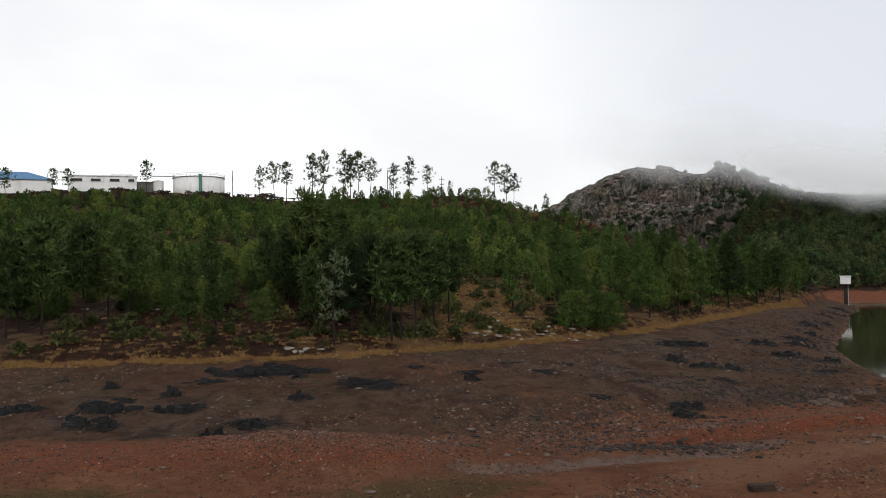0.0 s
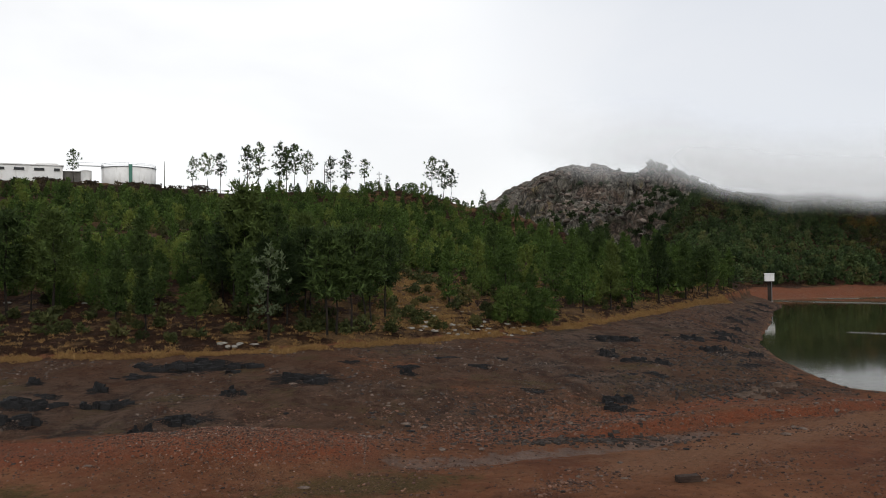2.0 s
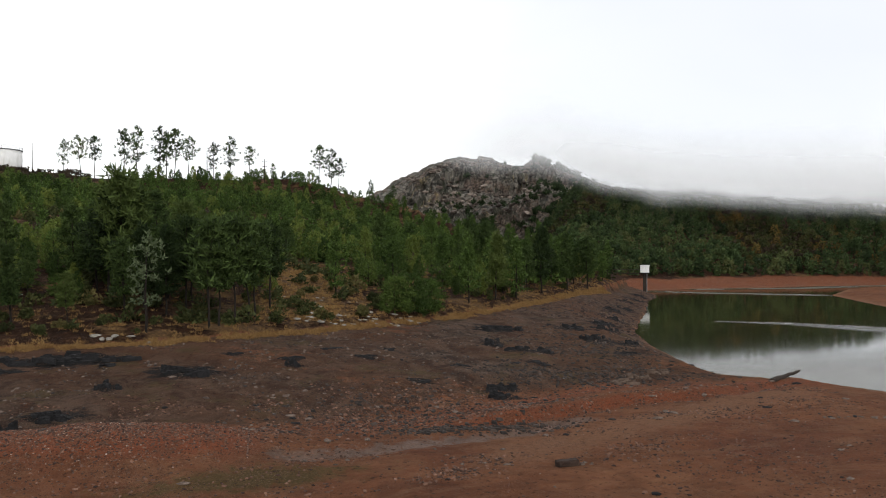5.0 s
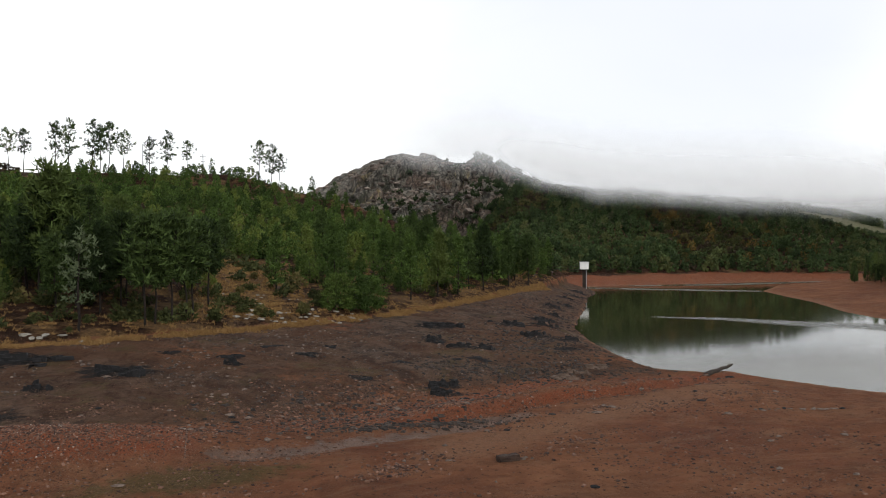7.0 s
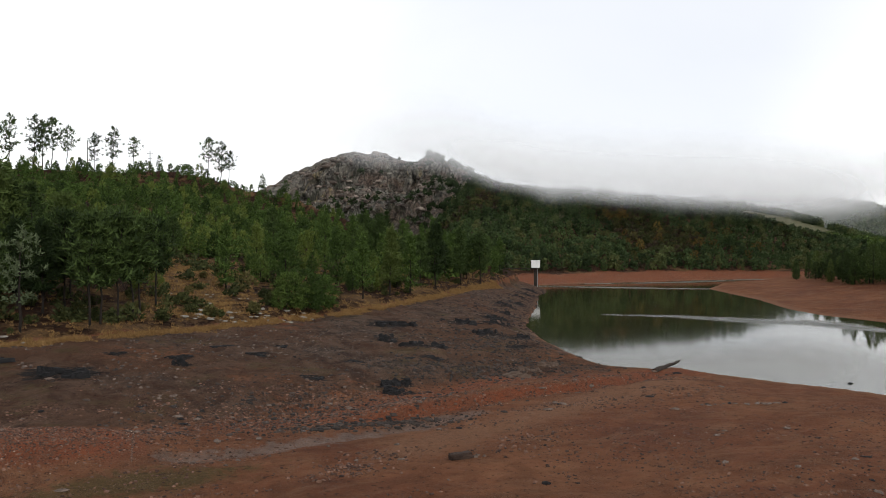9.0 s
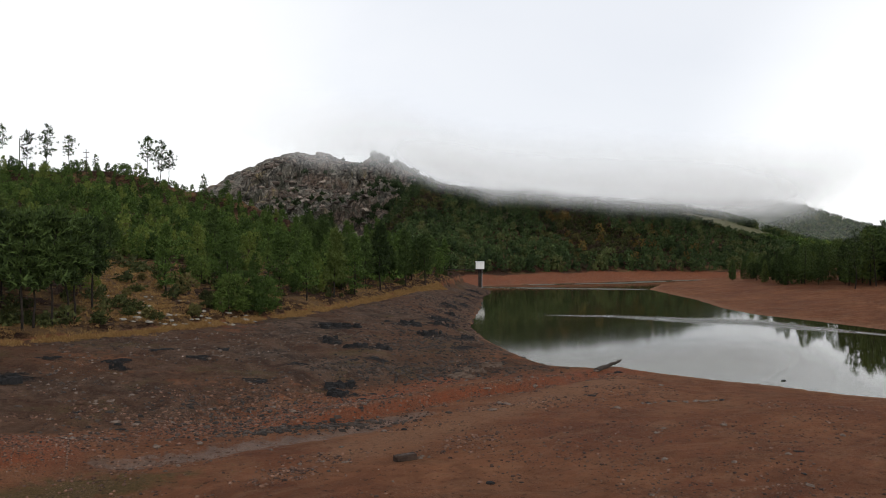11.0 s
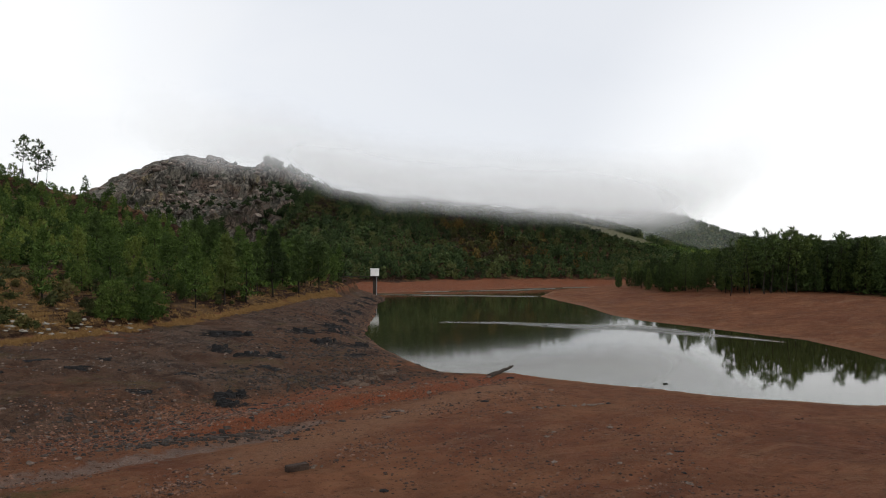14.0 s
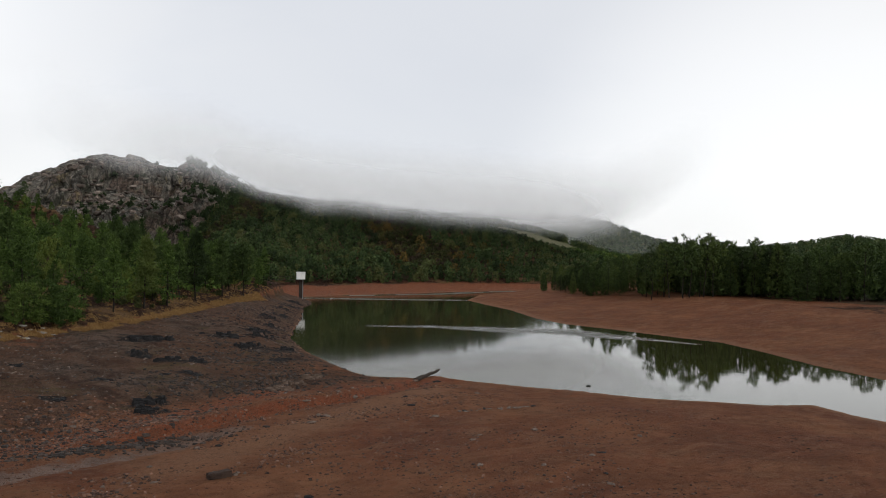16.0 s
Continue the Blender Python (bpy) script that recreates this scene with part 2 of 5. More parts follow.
def water_material():
    s = Shade("still_water", 0.015, spec=0.5)
    s.b.inputs["IOR"].default_value = 1.33
    ruffle = s.attr("ruffle")["Fac"]
    small = s.noise(1.6, 3, lo=0.2, hi=0.8, co=s.stretch(0.5, 1.4, 1, -0.4))
    n = s.n.new("ShaderNodeBump")
    n.inputs["Distance"].default_value = 0.22
    s.l.new(s.range(ruffle, 0.12, 1, 0.006, 0.9), n.inputs["Strength"])
    s.l.new(small, n.inputs["Height"])
    s.l.new(n.outputs[0], s.b.inputs["Normal"])
    return s.done((0.026, 0.027, 0.010), rough=s.range(ruffle, 0, 1, 0.03, 0.45))


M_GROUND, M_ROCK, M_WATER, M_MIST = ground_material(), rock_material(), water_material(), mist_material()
M_PINE = foliage("pine_needles", (0.005, 0.012, 0.004), (0.074, 0.114, 0.030), (0.090, 0.118, 0.028), 0.10)
M_YOUNG = foliage("young_pine_needles", (0.007, 0.018, 0.004), (0.100, 0.160, 0.034), (0.150, 0.175, 0.036), 0.12)
M_FAR = foliage("far_forest_foliage", (0.008, 0.017, 0.007), (0.085, 0.128, 0.044), (0.115, 0.120, 0.042), 0.12)
M_BROWN = foliage("bare_brown_scrub", (0.022, 0.016, 0.011), (0.082, 0.060, 0.038), (0.095, 0.072, 0.032), 0.15)
M_AUTUMN = foliage("ochre_leaves", (0.060, 0.040, 0.012), (0.20, 0.125, 0.035), (0.22, 0.15, 0.04), 0.2)
M_SILVER = foliage("silver_leaves", (0.030, 0.050, 0.022), (0.150, 0.185, 0.105), (0.11, 0.14, 0.07))
M_SHRUB = foliage("shrub_leaves", (0.014, 0.020, 0.007), (0.095, 0.105, 0.036), (0.140, 0.110, 0.040))
M_STRAW = foliage("dry_grass", (0.14, 0.072, 0.025), (0.40, 0.255, 0.105), (0.32, 0.19, 0.075), 0.3)
M_BARK = plain("pine_bark", (0.010, 0.008, 0.006), (0.030, 0.021, 0.016), 3.0, 0.95, 0.6, 0.05)
M_SLATE = plain("wet_black_slate", (0.006, 0.006, 0.007), (0.024, 0.023, 0.024), 1.2, 0.8, 0.8, 0.12)
M_STONE = plain("river_stone", (0.085, 0.058, 0.046), (0.19, 0.14, 0.11), 2.0, 0.85, 0.4, 0.05)
M_PALE = plain("pale_quartz", (0.17, 0.155, 0.13), (0.36, 0.335, 0.29), 1.5, 0.8, 0.5, 0.05)
M_WHITE = plain("white_painted_render", (0.74, 0.74, 0.73), (0.82, 0.82, 0.81), 0.6, 0.7, 0.1, 0.01, stain=(0.55, 0.54, 0.51))
M_CONC = plain("dark_wet_concrete", (0.020, 0.015, 0.012), (0.045, 0.034, 0.027), 1.0, 0.85, 0.4, 0.03, stain=(0.03, 0.022, 0.018))
M_GREYWALL = plain("grey_block_wall", (0.13, 0.12, 0.11), (0.20, 0.19, 0.175), 1.0, 0.9, 0.3, 0.02)
M_BLUE = plain("blue_sheet_roof", (0.06, 0.17, 0.34), (0.09, 0.22, 0.40), 0.5, 0.5, 0.1, 0.01)
M_GREEN = plain("green_painted_steel", (0.05, 0.16, 0.12), (0.08, 0.22, 0.17), 1.0, 0.5, 0.1, 0.01)
M_STEEL = plain("galvanised_steel", (0.30, 0.31, 0.32), (0.42, 0.43, 0.44), 2.0, 0.45, 0.1, 0.005, 0.6)
M_DARK = plain("dark_window", (0.012, 0.014, 0.016), (0.03, 0.032, 0.035), 1.0, 0.15, 0.05, 0.005)
M_WOOD = plain("weathered_wood", (0.015, 0.010, 0.007), (0.050, 0.035, 0.025), 4.0, 0.9, 0.6, 0.02)

# ---- the lie of the land: plan lines in metres, water at z = 0 ----
LAKE = np.array([(92.5, 183), (87.5, 173), (80, 162), (68, 138), (57, 118), (50, 105), (45, 90), (42.3, 79), (41, 71.5), (41, 66.5), (43, 63.8), (46.4, 65), (47.6, 60.5),
                 (51, 53.5), (54.5, 46.5), (58, 42), (60.5, 38.3), (64, 36), (62.5, 32), (62, 28), (66, 10), (90, 0), (98, 20), (84, 40), (88, 49), (94, 59), (100, 70),
                 (100, 78), (102, 92), (102, 103), (106, 115), (117, 135), (124, 152), (132, 170), (152, 190), (186, 208), (150, 209), (126, 205), (108, 204), (99, 201), (94.5, 195)], float)
RIM = np.array([(-420, 62), (-80, 72), (-39, 72.5), (-12, 73.5), (-2, 77.7), (9.5, 84.8), (20, 92.6), (32, 105), (48, 127), (63, 148), (75.5, 167), (86, 184), (86, 200),
                (74, 232), (62, 300), (50, 390), (-420, 390)], float)
RIDGE = np.array([(-420, 240, 30), (-190, 262, 37), (-143, 264, 37.5), (-80, 275, 36.5), (-50, 277, 33.5), (-15, 282, 34), (4, 282, 36), (17, 274, 33), (28, 264, 28.5), (42, 256, 25.5), (54, 240, 19), (66, 215, 12), (78, 192, 6)], float)
# hills across the lake: bearing, height of the crest as an angle from the eye, distance of the crest
FAR = np.array([(17, 3.9, 352), (20, 4.3, 352), (21.7, 4.5, 350), (23.2, 4.0, 348), (26, 3.6, 346), (30, 3.15, 345), (34, 2.75, 345), (37, 2.4, 345), (39.7, 1.75, 345), (42, 0.9, 348), (45.2, 0.0, 352), (48, -0.7, 360), (56, -1.2, 370)], float)
MEADOW = np.array([(33, 2.0, 720), (36, 2.3, 720), (39.7, 2.02, 700), (42.7, 1.3, 690), (45.2, 0.42, 680), (47.7, -0.35, 670), (50, -0.75, 670), (56, -0.9, 670)], float)
BEYOND = np.array([(30, 2.0, 1150), (38, 2.4, 1150), (43.8, 2.4, 1150), (46.3, 2.08, 1150), (47.7, 1.78, 1150), (49, 1.3, 1150), (50.1, 0.85, 1150), (52, 0.35, 1150), (55, 0.1, 1150), (58, 0.3, 1150), (60.5, 0.6, 1150), (62.4, 0.95, 1150), (64.5, 0.7, 1150), (67, 0.5, 1150), (80, 0.3, 1150)], float)
FAR_FOOT = np.array([(15, 250), (23, 243), (30, 262), (38, 282), (44, 300), (50, 310)], float)
SCARP = np.array([(9, 48.6), (16, 49.5), (22, 52), (27, 53), (34, 55.2), (39, 59), (44, 63.5)], float)
GULLY = np.array([(1, 42.4), (4.3, 42.8), (9.2, 44.7), (14.1, 45.8), (19.5, 48.6)], float)
TRACK = np.array([(13, 41), (21, 45.5), (30, 50), (40, 56)], float)
LANES = [np.array(rows, float) for rows in (((70, 116.5, 0.9), (78.6, 110, 1.6), (84, 101.5, 2.6), (91, 93.4, 3.4), (94, 78.4, 1.8), (94.8, 70.4, 0.8)), ((94, 199, 4.5), (112, 184, 4.0), (130, 171, 3.0)), ((116, 203, 3.5), (143, 200, 3.5), (186, 210, 4.0)))]
RIM_Z = 3.6
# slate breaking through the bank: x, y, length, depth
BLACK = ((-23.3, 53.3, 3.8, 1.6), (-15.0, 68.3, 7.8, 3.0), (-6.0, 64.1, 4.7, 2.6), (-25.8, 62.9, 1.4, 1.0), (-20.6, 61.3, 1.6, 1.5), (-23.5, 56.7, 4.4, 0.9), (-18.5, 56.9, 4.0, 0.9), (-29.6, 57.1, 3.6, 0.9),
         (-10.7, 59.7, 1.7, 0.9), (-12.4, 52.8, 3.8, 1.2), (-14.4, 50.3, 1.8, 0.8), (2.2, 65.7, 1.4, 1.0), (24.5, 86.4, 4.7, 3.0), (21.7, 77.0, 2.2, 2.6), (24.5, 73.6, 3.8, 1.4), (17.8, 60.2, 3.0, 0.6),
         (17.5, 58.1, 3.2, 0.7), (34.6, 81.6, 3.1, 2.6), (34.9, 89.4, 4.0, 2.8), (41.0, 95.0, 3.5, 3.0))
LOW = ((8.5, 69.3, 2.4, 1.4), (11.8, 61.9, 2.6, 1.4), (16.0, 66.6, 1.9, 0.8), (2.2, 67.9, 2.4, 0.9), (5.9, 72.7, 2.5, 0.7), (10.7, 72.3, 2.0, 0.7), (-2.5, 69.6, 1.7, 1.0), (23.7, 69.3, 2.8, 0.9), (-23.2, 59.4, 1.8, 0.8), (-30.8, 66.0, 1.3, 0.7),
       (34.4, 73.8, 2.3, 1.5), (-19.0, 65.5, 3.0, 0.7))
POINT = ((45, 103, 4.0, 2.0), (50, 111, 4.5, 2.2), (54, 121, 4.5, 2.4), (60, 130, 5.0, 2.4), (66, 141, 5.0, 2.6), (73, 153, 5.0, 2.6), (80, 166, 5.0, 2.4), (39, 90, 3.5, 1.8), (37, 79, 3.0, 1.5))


def lattice(ix, iy, seed):
    h = (ix.astype(np.int64) * 374761393 + iy.astype(np.int64) * 668265263 + seed * 1274126177) & 0xFFFFFFFF
    h = ((h ^ (h >> 13)) * 1103515245) & 0xFFFFFFFF
    return ((h ^ (h >> 16)) & 0xFFFF) / 65535.0


def vnoise(x, y, seed=0):
    ix, iy = np.floor(x), np.floor(y)
    fx, fy = x - ix, y - iy
    fx, fy = fx * fx * (3 - 2 * fx), fy * fy * (3 - 2 * fy)
    a, b = lattice(ix, iy, seed), lattice(ix + 1, iy, seed)
    c, d = lattice(ix, iy + 1, seed), lattice(ix + 1, iy + 1, seed)
    return (a + (b - a) * fx) * (1 - fy) + (c + (d - c) * fx) * fy


def fbm(x, y, octaves=4, seed=0, gain=0.5):
    total, amp, norm = 0.0, 1.0, 0.0
    for i in range(octaves):
        total, norm = total + amp * (vnoise(x, y, seed + i) - 0.5), norm + amp
        x, y, amp = x * 2.03 + 17.1, y * 2.03 + 5.7, amp * gain
    return total / norm * 2


def line_distance(x, y, line, closed=False):
    """Distance to a plan line, and the third column of the line there."""
    best, third = np.full(x.shape, 1e9), np.zeros(x.shape)
    pts = np.vstack([line, line[:1]]) if closed else line
    for p, q in zip(pts[:-1], pts[1:]):
        dx, dy = q[0] - p[0], q[1] - p[1]
        s = np.clip(((x - p[0]) * dx + (y - p[1]) * dy) / (dx * dx + dy * dy), 0, 1)
        d = np.hypot(x - p[0] - s * dx, y - p[1] - s * dy)
        near = d < best
        best = np.where(near, d, best)
        if line.shape[1] > 2:
            third = np.where(near, p[2] + s * (q[2] - p[2]), third)
    return best, third


def rise(x, y, foot, line, base, power):
    """How far the ground rises from its foot line (foot: distance to it) towards a ridge line."""
    best = np.zeros(x.shape)
    for p, q in zip(line[:-1], line[1:]):
        dx, dy = q[0] - p[0], q[1] - p[1]
        s = np.clip(((x - p[0]) * dx + (y - p[1]) * dy) / (dx * dx + dy * dy), 0, 1)
        d = np.hypot(x - p[0] - s * dx, y - p[1] - s * dy)
        best = np.maximum(best, (foot / (foot + d + 1e-6)) ** power * (p[2] + s * (q[2] - p[2]) - base))
    return best


def far_ridge(x, y, line, foot, base):
    """How far the ground rises above base from a foot distance up to a crest, and gently down behind it."""
    b, r = np.degrees(np.arctan2(x, y)), np.hypot(x, y)
    crest = np.interp(b, line[:, 0], line[:, 2])
    top = 12 + crest * np.tan(np.radians(np.interp(b, line[:, 0], line[:, 1]))) - base
    p = np.clip((r - foot) / (crest - foot), 0, 1)
    p = 0.75 * p + 0.25 * p * p * (3 - 2 * p)
    fade = np.clip((b - line[0, 0]) / 5, 0, 1) * np.clip((110 - b) / 20, 0, 1)
    return np.clip(top, 0, None) * p * np.clip(1 - (r - crest) / 600, 0, 1) * fade


def inside(x, y, poly):
    hit = np.zeros(x.shape, bool)
    for p, q in zip(poly, np.roll(poly, -1, axis=0)):
        cross = (p[1] > y) != (q[1] > y)
        with np.errstate(divide="ignore", invalid="ignore"):
            hit ^= cross & (x < (q[0] - p[0]) * (y - p[1]) / (q[1] - p[1]) + p[0])
    return hit


def smax(a, b, k):
    h = np.clip(0.5 + 0.5 * (a - b) / k, 0, 1)
    return b + (a - b) * h + k * h * (1 - h)


def bell(x, y, cx, cy, sx, sy, turn=0.0):
    c, s = math.cos(turn), math.sin(turn)
    u, v = (x - cx) * c + (y - cy) * s, -(x - cx) * s + (y - cy) * c
    return np.exp(-(u / sx) ** 2 - (v / sy) ** 2)


def survey(x, y):
    """Height and the soil zones (grey bank, grown floor, red gravel) at plan points."""
    x, y = np.asarray(x, float), np.asarray(y, float)
    r = np.hypot(x, y)
    lake_d, _ = line_distance(x, y, LAKE, True)
    wet = inside(x, y, LAKE)
    rim_d, _ = line_distance(x, y, RIM, True)
    hill = inside(x, y, RIM)
    # open shore: a low plain on the near side, beaches elsewhere
    wob = fbm(x / 9, y / 9, 4, 3)
    near = np.clip((62 - x) / 12, 0, 1) * np.clip((135 - y) / 20, 0, 1)
    plain_z = 0.05 + np.minimum(lake_d * 0.07, 0.95 + 0.004 * lake_d) + 0.10 * wob
    # the mound of red gravel and the rise towards the embankment
    mound = np.exp(-((x + 18) / 17.5) ** 4 - (np.abs(y - 45.2 - 0.03 * x) / 4.4) ** 2.4)
    heap_ = np.exp(-np.abs((x + 7.5) / 7.4) ** 4 - np.abs((y - 44.3 + 0.06 * x) / 3.4) ** 3)
    plain_z = plain_z + 0.75 * mound + 0.75 * heap_ + np.clip(34 - r, 0, 40) * 0.09
    beach_z = 0.05 + np.minimum(lake_d * 0.075, 2.9 + 0.004 * lake_d) + 0.10 * wob
    far_side = np.clip((y - 0.15 * x - 165) / 15, 0, 1)
    beach_z = beach_z * (1 - far_side) + far_side * (0.05 + np.minimum(lake_d * 0.15, 2.1 + 0.01 * lake_d))
    z = np.where(near > 0, beach_z * (1 - near) + plain_z * near, beach_z)
    # the slate bank below the rim
    bank = np.minimum(RIM_Z - 0.093 * rim_d, 0.05 + 0.34 * lake_d) + 0.16 * wob * np.clip(rim_d / 4, 0, 1)
    bank_side = np.clip((x + 420) / 10, 0, 1) * np.clip((y - 20) / 15, 0, 1) * np.clip((210 - y) / 10, 0, 1) * np.clip((100 - x) / 6, 0, 1)
    bank = bank * bank_side - 3 * (1 - bank_side)
    grey = np.clip((bank - z + 0.25) / 0.5, 0, 1)
    z = smax(bank, z, 0.35)
    # gully along the foot of the bank
    z = z - 0.60 * np.exp(-((bank - plain_z) / 0.35) ** 2) * near * np.clip(lake_d / 15, 0, 1) * np.clip((x + 2) / 12, 0, 1)
    # a low scarp of red earth beyond the gully, and broken ground along it
    edge_y = y - np.interp(x, SCARP[:, 0], SCARP[:, 1]) - 0.7 * fbm(x / 2.5, y / 9, 3, 43)
    reach = np.clip((x - 9) / 6, 0, 1) * np.clip((45 - x) / 5, 0, 1)
    z = z + reach * (0.45 * np.exp(-(np.maximum(edge_y, 0) / 3.5) ** 2) / (1 + np.exp(-np.clip(edge_y / 0.16, -30, 30))) - 0.22 * np.exp(-((edge_y + 0.6) / 0.9) ** 2))
    gully_d, _ = line_distance(x, y, GULLY)
    z = z - 0.20 * np.exp(-((gully_d - 0.3 * wob) / 1.0) ** 2)
    rubble = bell(x, y, 9.5, 53.5, 9.5, 5.5, 0.1)
    z = z + rubble * 0.16 * fbm(x / 0.9, y / 0.6, 3, 45, 0.6)
    track_d, _ = line_distance(x, y, TRACK)
    # wooded hills
    lift = rise(x, y, rim_d, RIDGE, RIM_Z, 1.0)
    knobs = fbm(x / 26, y / 26, 4, 11) * 1.8 * np.clip(rim_d / 60, 0, 1) + 0.45 * np.clip(rim_d / 1.5, 0, 1)
    z = np.where(hill, RIM_Z + lift + knobs, z)
    bear = np.degrees(np.arctan2(x, y))
    foot = np.interp(bear, FAR_FOOT[:, 0], FAR_FOOT[:, 1])
    lift2 = far_ridge(x, y, FAR, foot, 3.5)
    lift3 = np.maximum(far_ridge(x, y, MEADOW, 510.0, 3.5), far_ridge(x, y, BEYOND, 760.0, 3.5))
    out = ~hill & ~wet & (near < 0.5) & (bank < 2.5)
    rolling = fbm(x / 45, y / 45, 4, 21) * 2.2 * np.clip(lake_d / 120 - 0.1, 0, 1)
    z = np.where(out, np.maximum(z, z + np.maximum(lift2, lift3) + rolling), z)
    z = np.where(wet, -np.minimum(lake_d * 0.16, 2.5), z)
    # small relief
    z = z + np.where(wet, 0, (0.07 * fbm(x / 1.2, y / 1.1, 4, 31, 0.6) + 0.15 * fbm(x / 4.0, y / 3.6, 3, 37) + grey * (0.20 * fbm(x / 2.0, y / 2.2, 4, 39, 0.65) + 0.35 * np.clip(fbm(x / 6, y / 6, 3, 41), 0, 1))) * np.clip(lake_d / 3, 0, 1))
    # embankment under the camera
    z = np.maximum(z, np.clip(10.4 - np.clip(r - 3, 0, 100) * 0.52, -5, 10.4))
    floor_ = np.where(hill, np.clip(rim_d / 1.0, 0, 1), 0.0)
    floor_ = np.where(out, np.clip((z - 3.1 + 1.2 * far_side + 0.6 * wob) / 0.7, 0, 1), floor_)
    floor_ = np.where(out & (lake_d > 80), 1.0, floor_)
    red = np.clip(np.maximum(0.75 * mound, heap_) * 1.6 - 0.2, 0, 1) * near + 0.8 * np.exp(-((bank - plain_z + 0.25) / 0.28) ** 2) * near * np.clip((x + 5) / 15, 0, 1)
    red = red + 0.9 * reach * np.exp(-((edge_y + 0.1) / 0.8) ** 2) + far_side * np.where(out, 0.6, 0)
    moss = np.clip(bell(x, y, -1, 38.6, 6.5, 2.0, 0.15) + bell(x, y, -19, 38.2, 6, 1.8) + 0.6 * bell(x, y, 27, 82, 5, 4), 0, 1)
    wet_bed = np.exp(-(gully_d / 1.5) ** 2)
    sand = np.clip(np.exp(-(track_d / 2.6) ** 2) + hill * np.maximum(bell(x, y, 5, 102, 5.5, 24, -0.06), bell(x, y, 17, 112, 5, 14)) + bell(x, y, 141, 90, 9, 0.9, 0.13) + np.exp(-(lake_d / 1.8) ** 2) * ~hill, 0, 1)
    grazed = np.clip((np.hypot(x, y) - 505) / 30, 0, 1) * np.clip((705 - np.hypot(x, y)) / 15, 0, 1) * np.clip((bear - 35) / 2, 0, 1) * np.clip((50.5 - bear) / 2, 0, 1)
    grey = grey * (0.35 + 0.35 * np.clip((x - 17) / 8, 0, 1) * 0.3 + 0.65 * np.clip(fbm(x / 14, y / 14, 3, 51) + 0.75, 0, 1))
    grey = np.where(hill, 0.0, np.where(out & (lake_d > 60), 1.0, grey))
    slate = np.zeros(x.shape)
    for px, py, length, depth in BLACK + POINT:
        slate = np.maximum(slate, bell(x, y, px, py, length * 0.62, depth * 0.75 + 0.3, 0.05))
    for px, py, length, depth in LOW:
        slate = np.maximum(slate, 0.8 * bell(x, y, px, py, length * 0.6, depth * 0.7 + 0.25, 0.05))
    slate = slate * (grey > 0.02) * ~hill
    z = z + 0.22 * slate * (0.6 + fbm(x / 1.1, y / 0.7, 3, 55))
    return z, np.clip(grey, 0, 1), floor_, np.clip(red, 0, 1), slate, np.stack([moss, wet_bed, sand, grazed], -1)


def mesh_object(name, verts, faces, material, parent=None, smooth=False, label=""):
    """One mesh object from arrays; faces all have the same number of corners."""
    verts, faces = np.asarray(verts, np.float32), np.asarray(faces, np.int32)
    me = bpy.data.meshes.new(name)
    k = faces.shape[1]
    me.vertices.add(len(verts))
    me.vertices.foreach_set("co", verts.ravel())
    me.loops.add(faces.size)
    me.loops.foreach_set("vertex_index", faces.ravel())
    me.polygons.add(len(faces))
    me.polygons.foreach_set("loop_start", np.arange(0, faces.size, k, dtype=np.int32))
    me.update(calc_edges=True)
    if not smooth:
        me.shade_flat()
    me.materials.append(material)
    ob = new(name, me)
    if parent is not None:
        ob.parent = parent
    if label:
        tagged(ob, label)
    return ob


HUB = (0.4, -0.6)


def build_ground():
    az = np.radians(np.concatenate([np.arange(-34, 68, 0.19), np.arange(68, 326, 4.0)]))
    rings, r = [0.0, 2.0], 2.0
    while r < 4500:
        r *= 1.12 if r < 26 else 1.0072 if r < 110 else 1.012 if r < 330 else 1.02 if r < 1300 else 1.1
        rings.append(r)
    rings = np.array(rings)
    rr, aa = np.meshgrid(rings, az, indexing="ij")
    x, y = HUB[0] + rr * np.sin(aa), HUB[1] + rr * np.cos(aa)
    z, grey, floor_, red, slate, cover = survey(x.ravel(), y.ravel())
    n, m = rr.shape
    i, j = np.meshgrid(np.arange(n - 1), np.arange(m), indexing="ij")
    a, b = i * m + j, i * m + (j + 1) % m
    quads = np.stack([a, b, b + m, a + m], -1).reshape(-1, 4)[:, ::-1]
    verts = np.stack([x.ravel(), y.ravel(), z], 1)
    ob = mesh_object("ground", verts, quads, M_GROUND, smooth=True)
    layer = ob.data.color_attributes.new("zone", "FLOAT_COLOR", "POINT")
    layer.data.foreach_set("color", np.stack([grey, floor_, red, slate], 1).astype(np.float32).ravel())
    layer = ob.data.color_attributes.new("cover", "FLOAT_COLOR", "POINT")
    layer.data.foreach_set("color", cover.astype(np.float32).ravel())
    tagged(ob, "red-brown drained lake shore, slate bank and wooded hills", "ground", kind="structure")
    return rings, az, z.reshape(n, m)


RINGS, TURNS, GROUND_Z = build_ground()


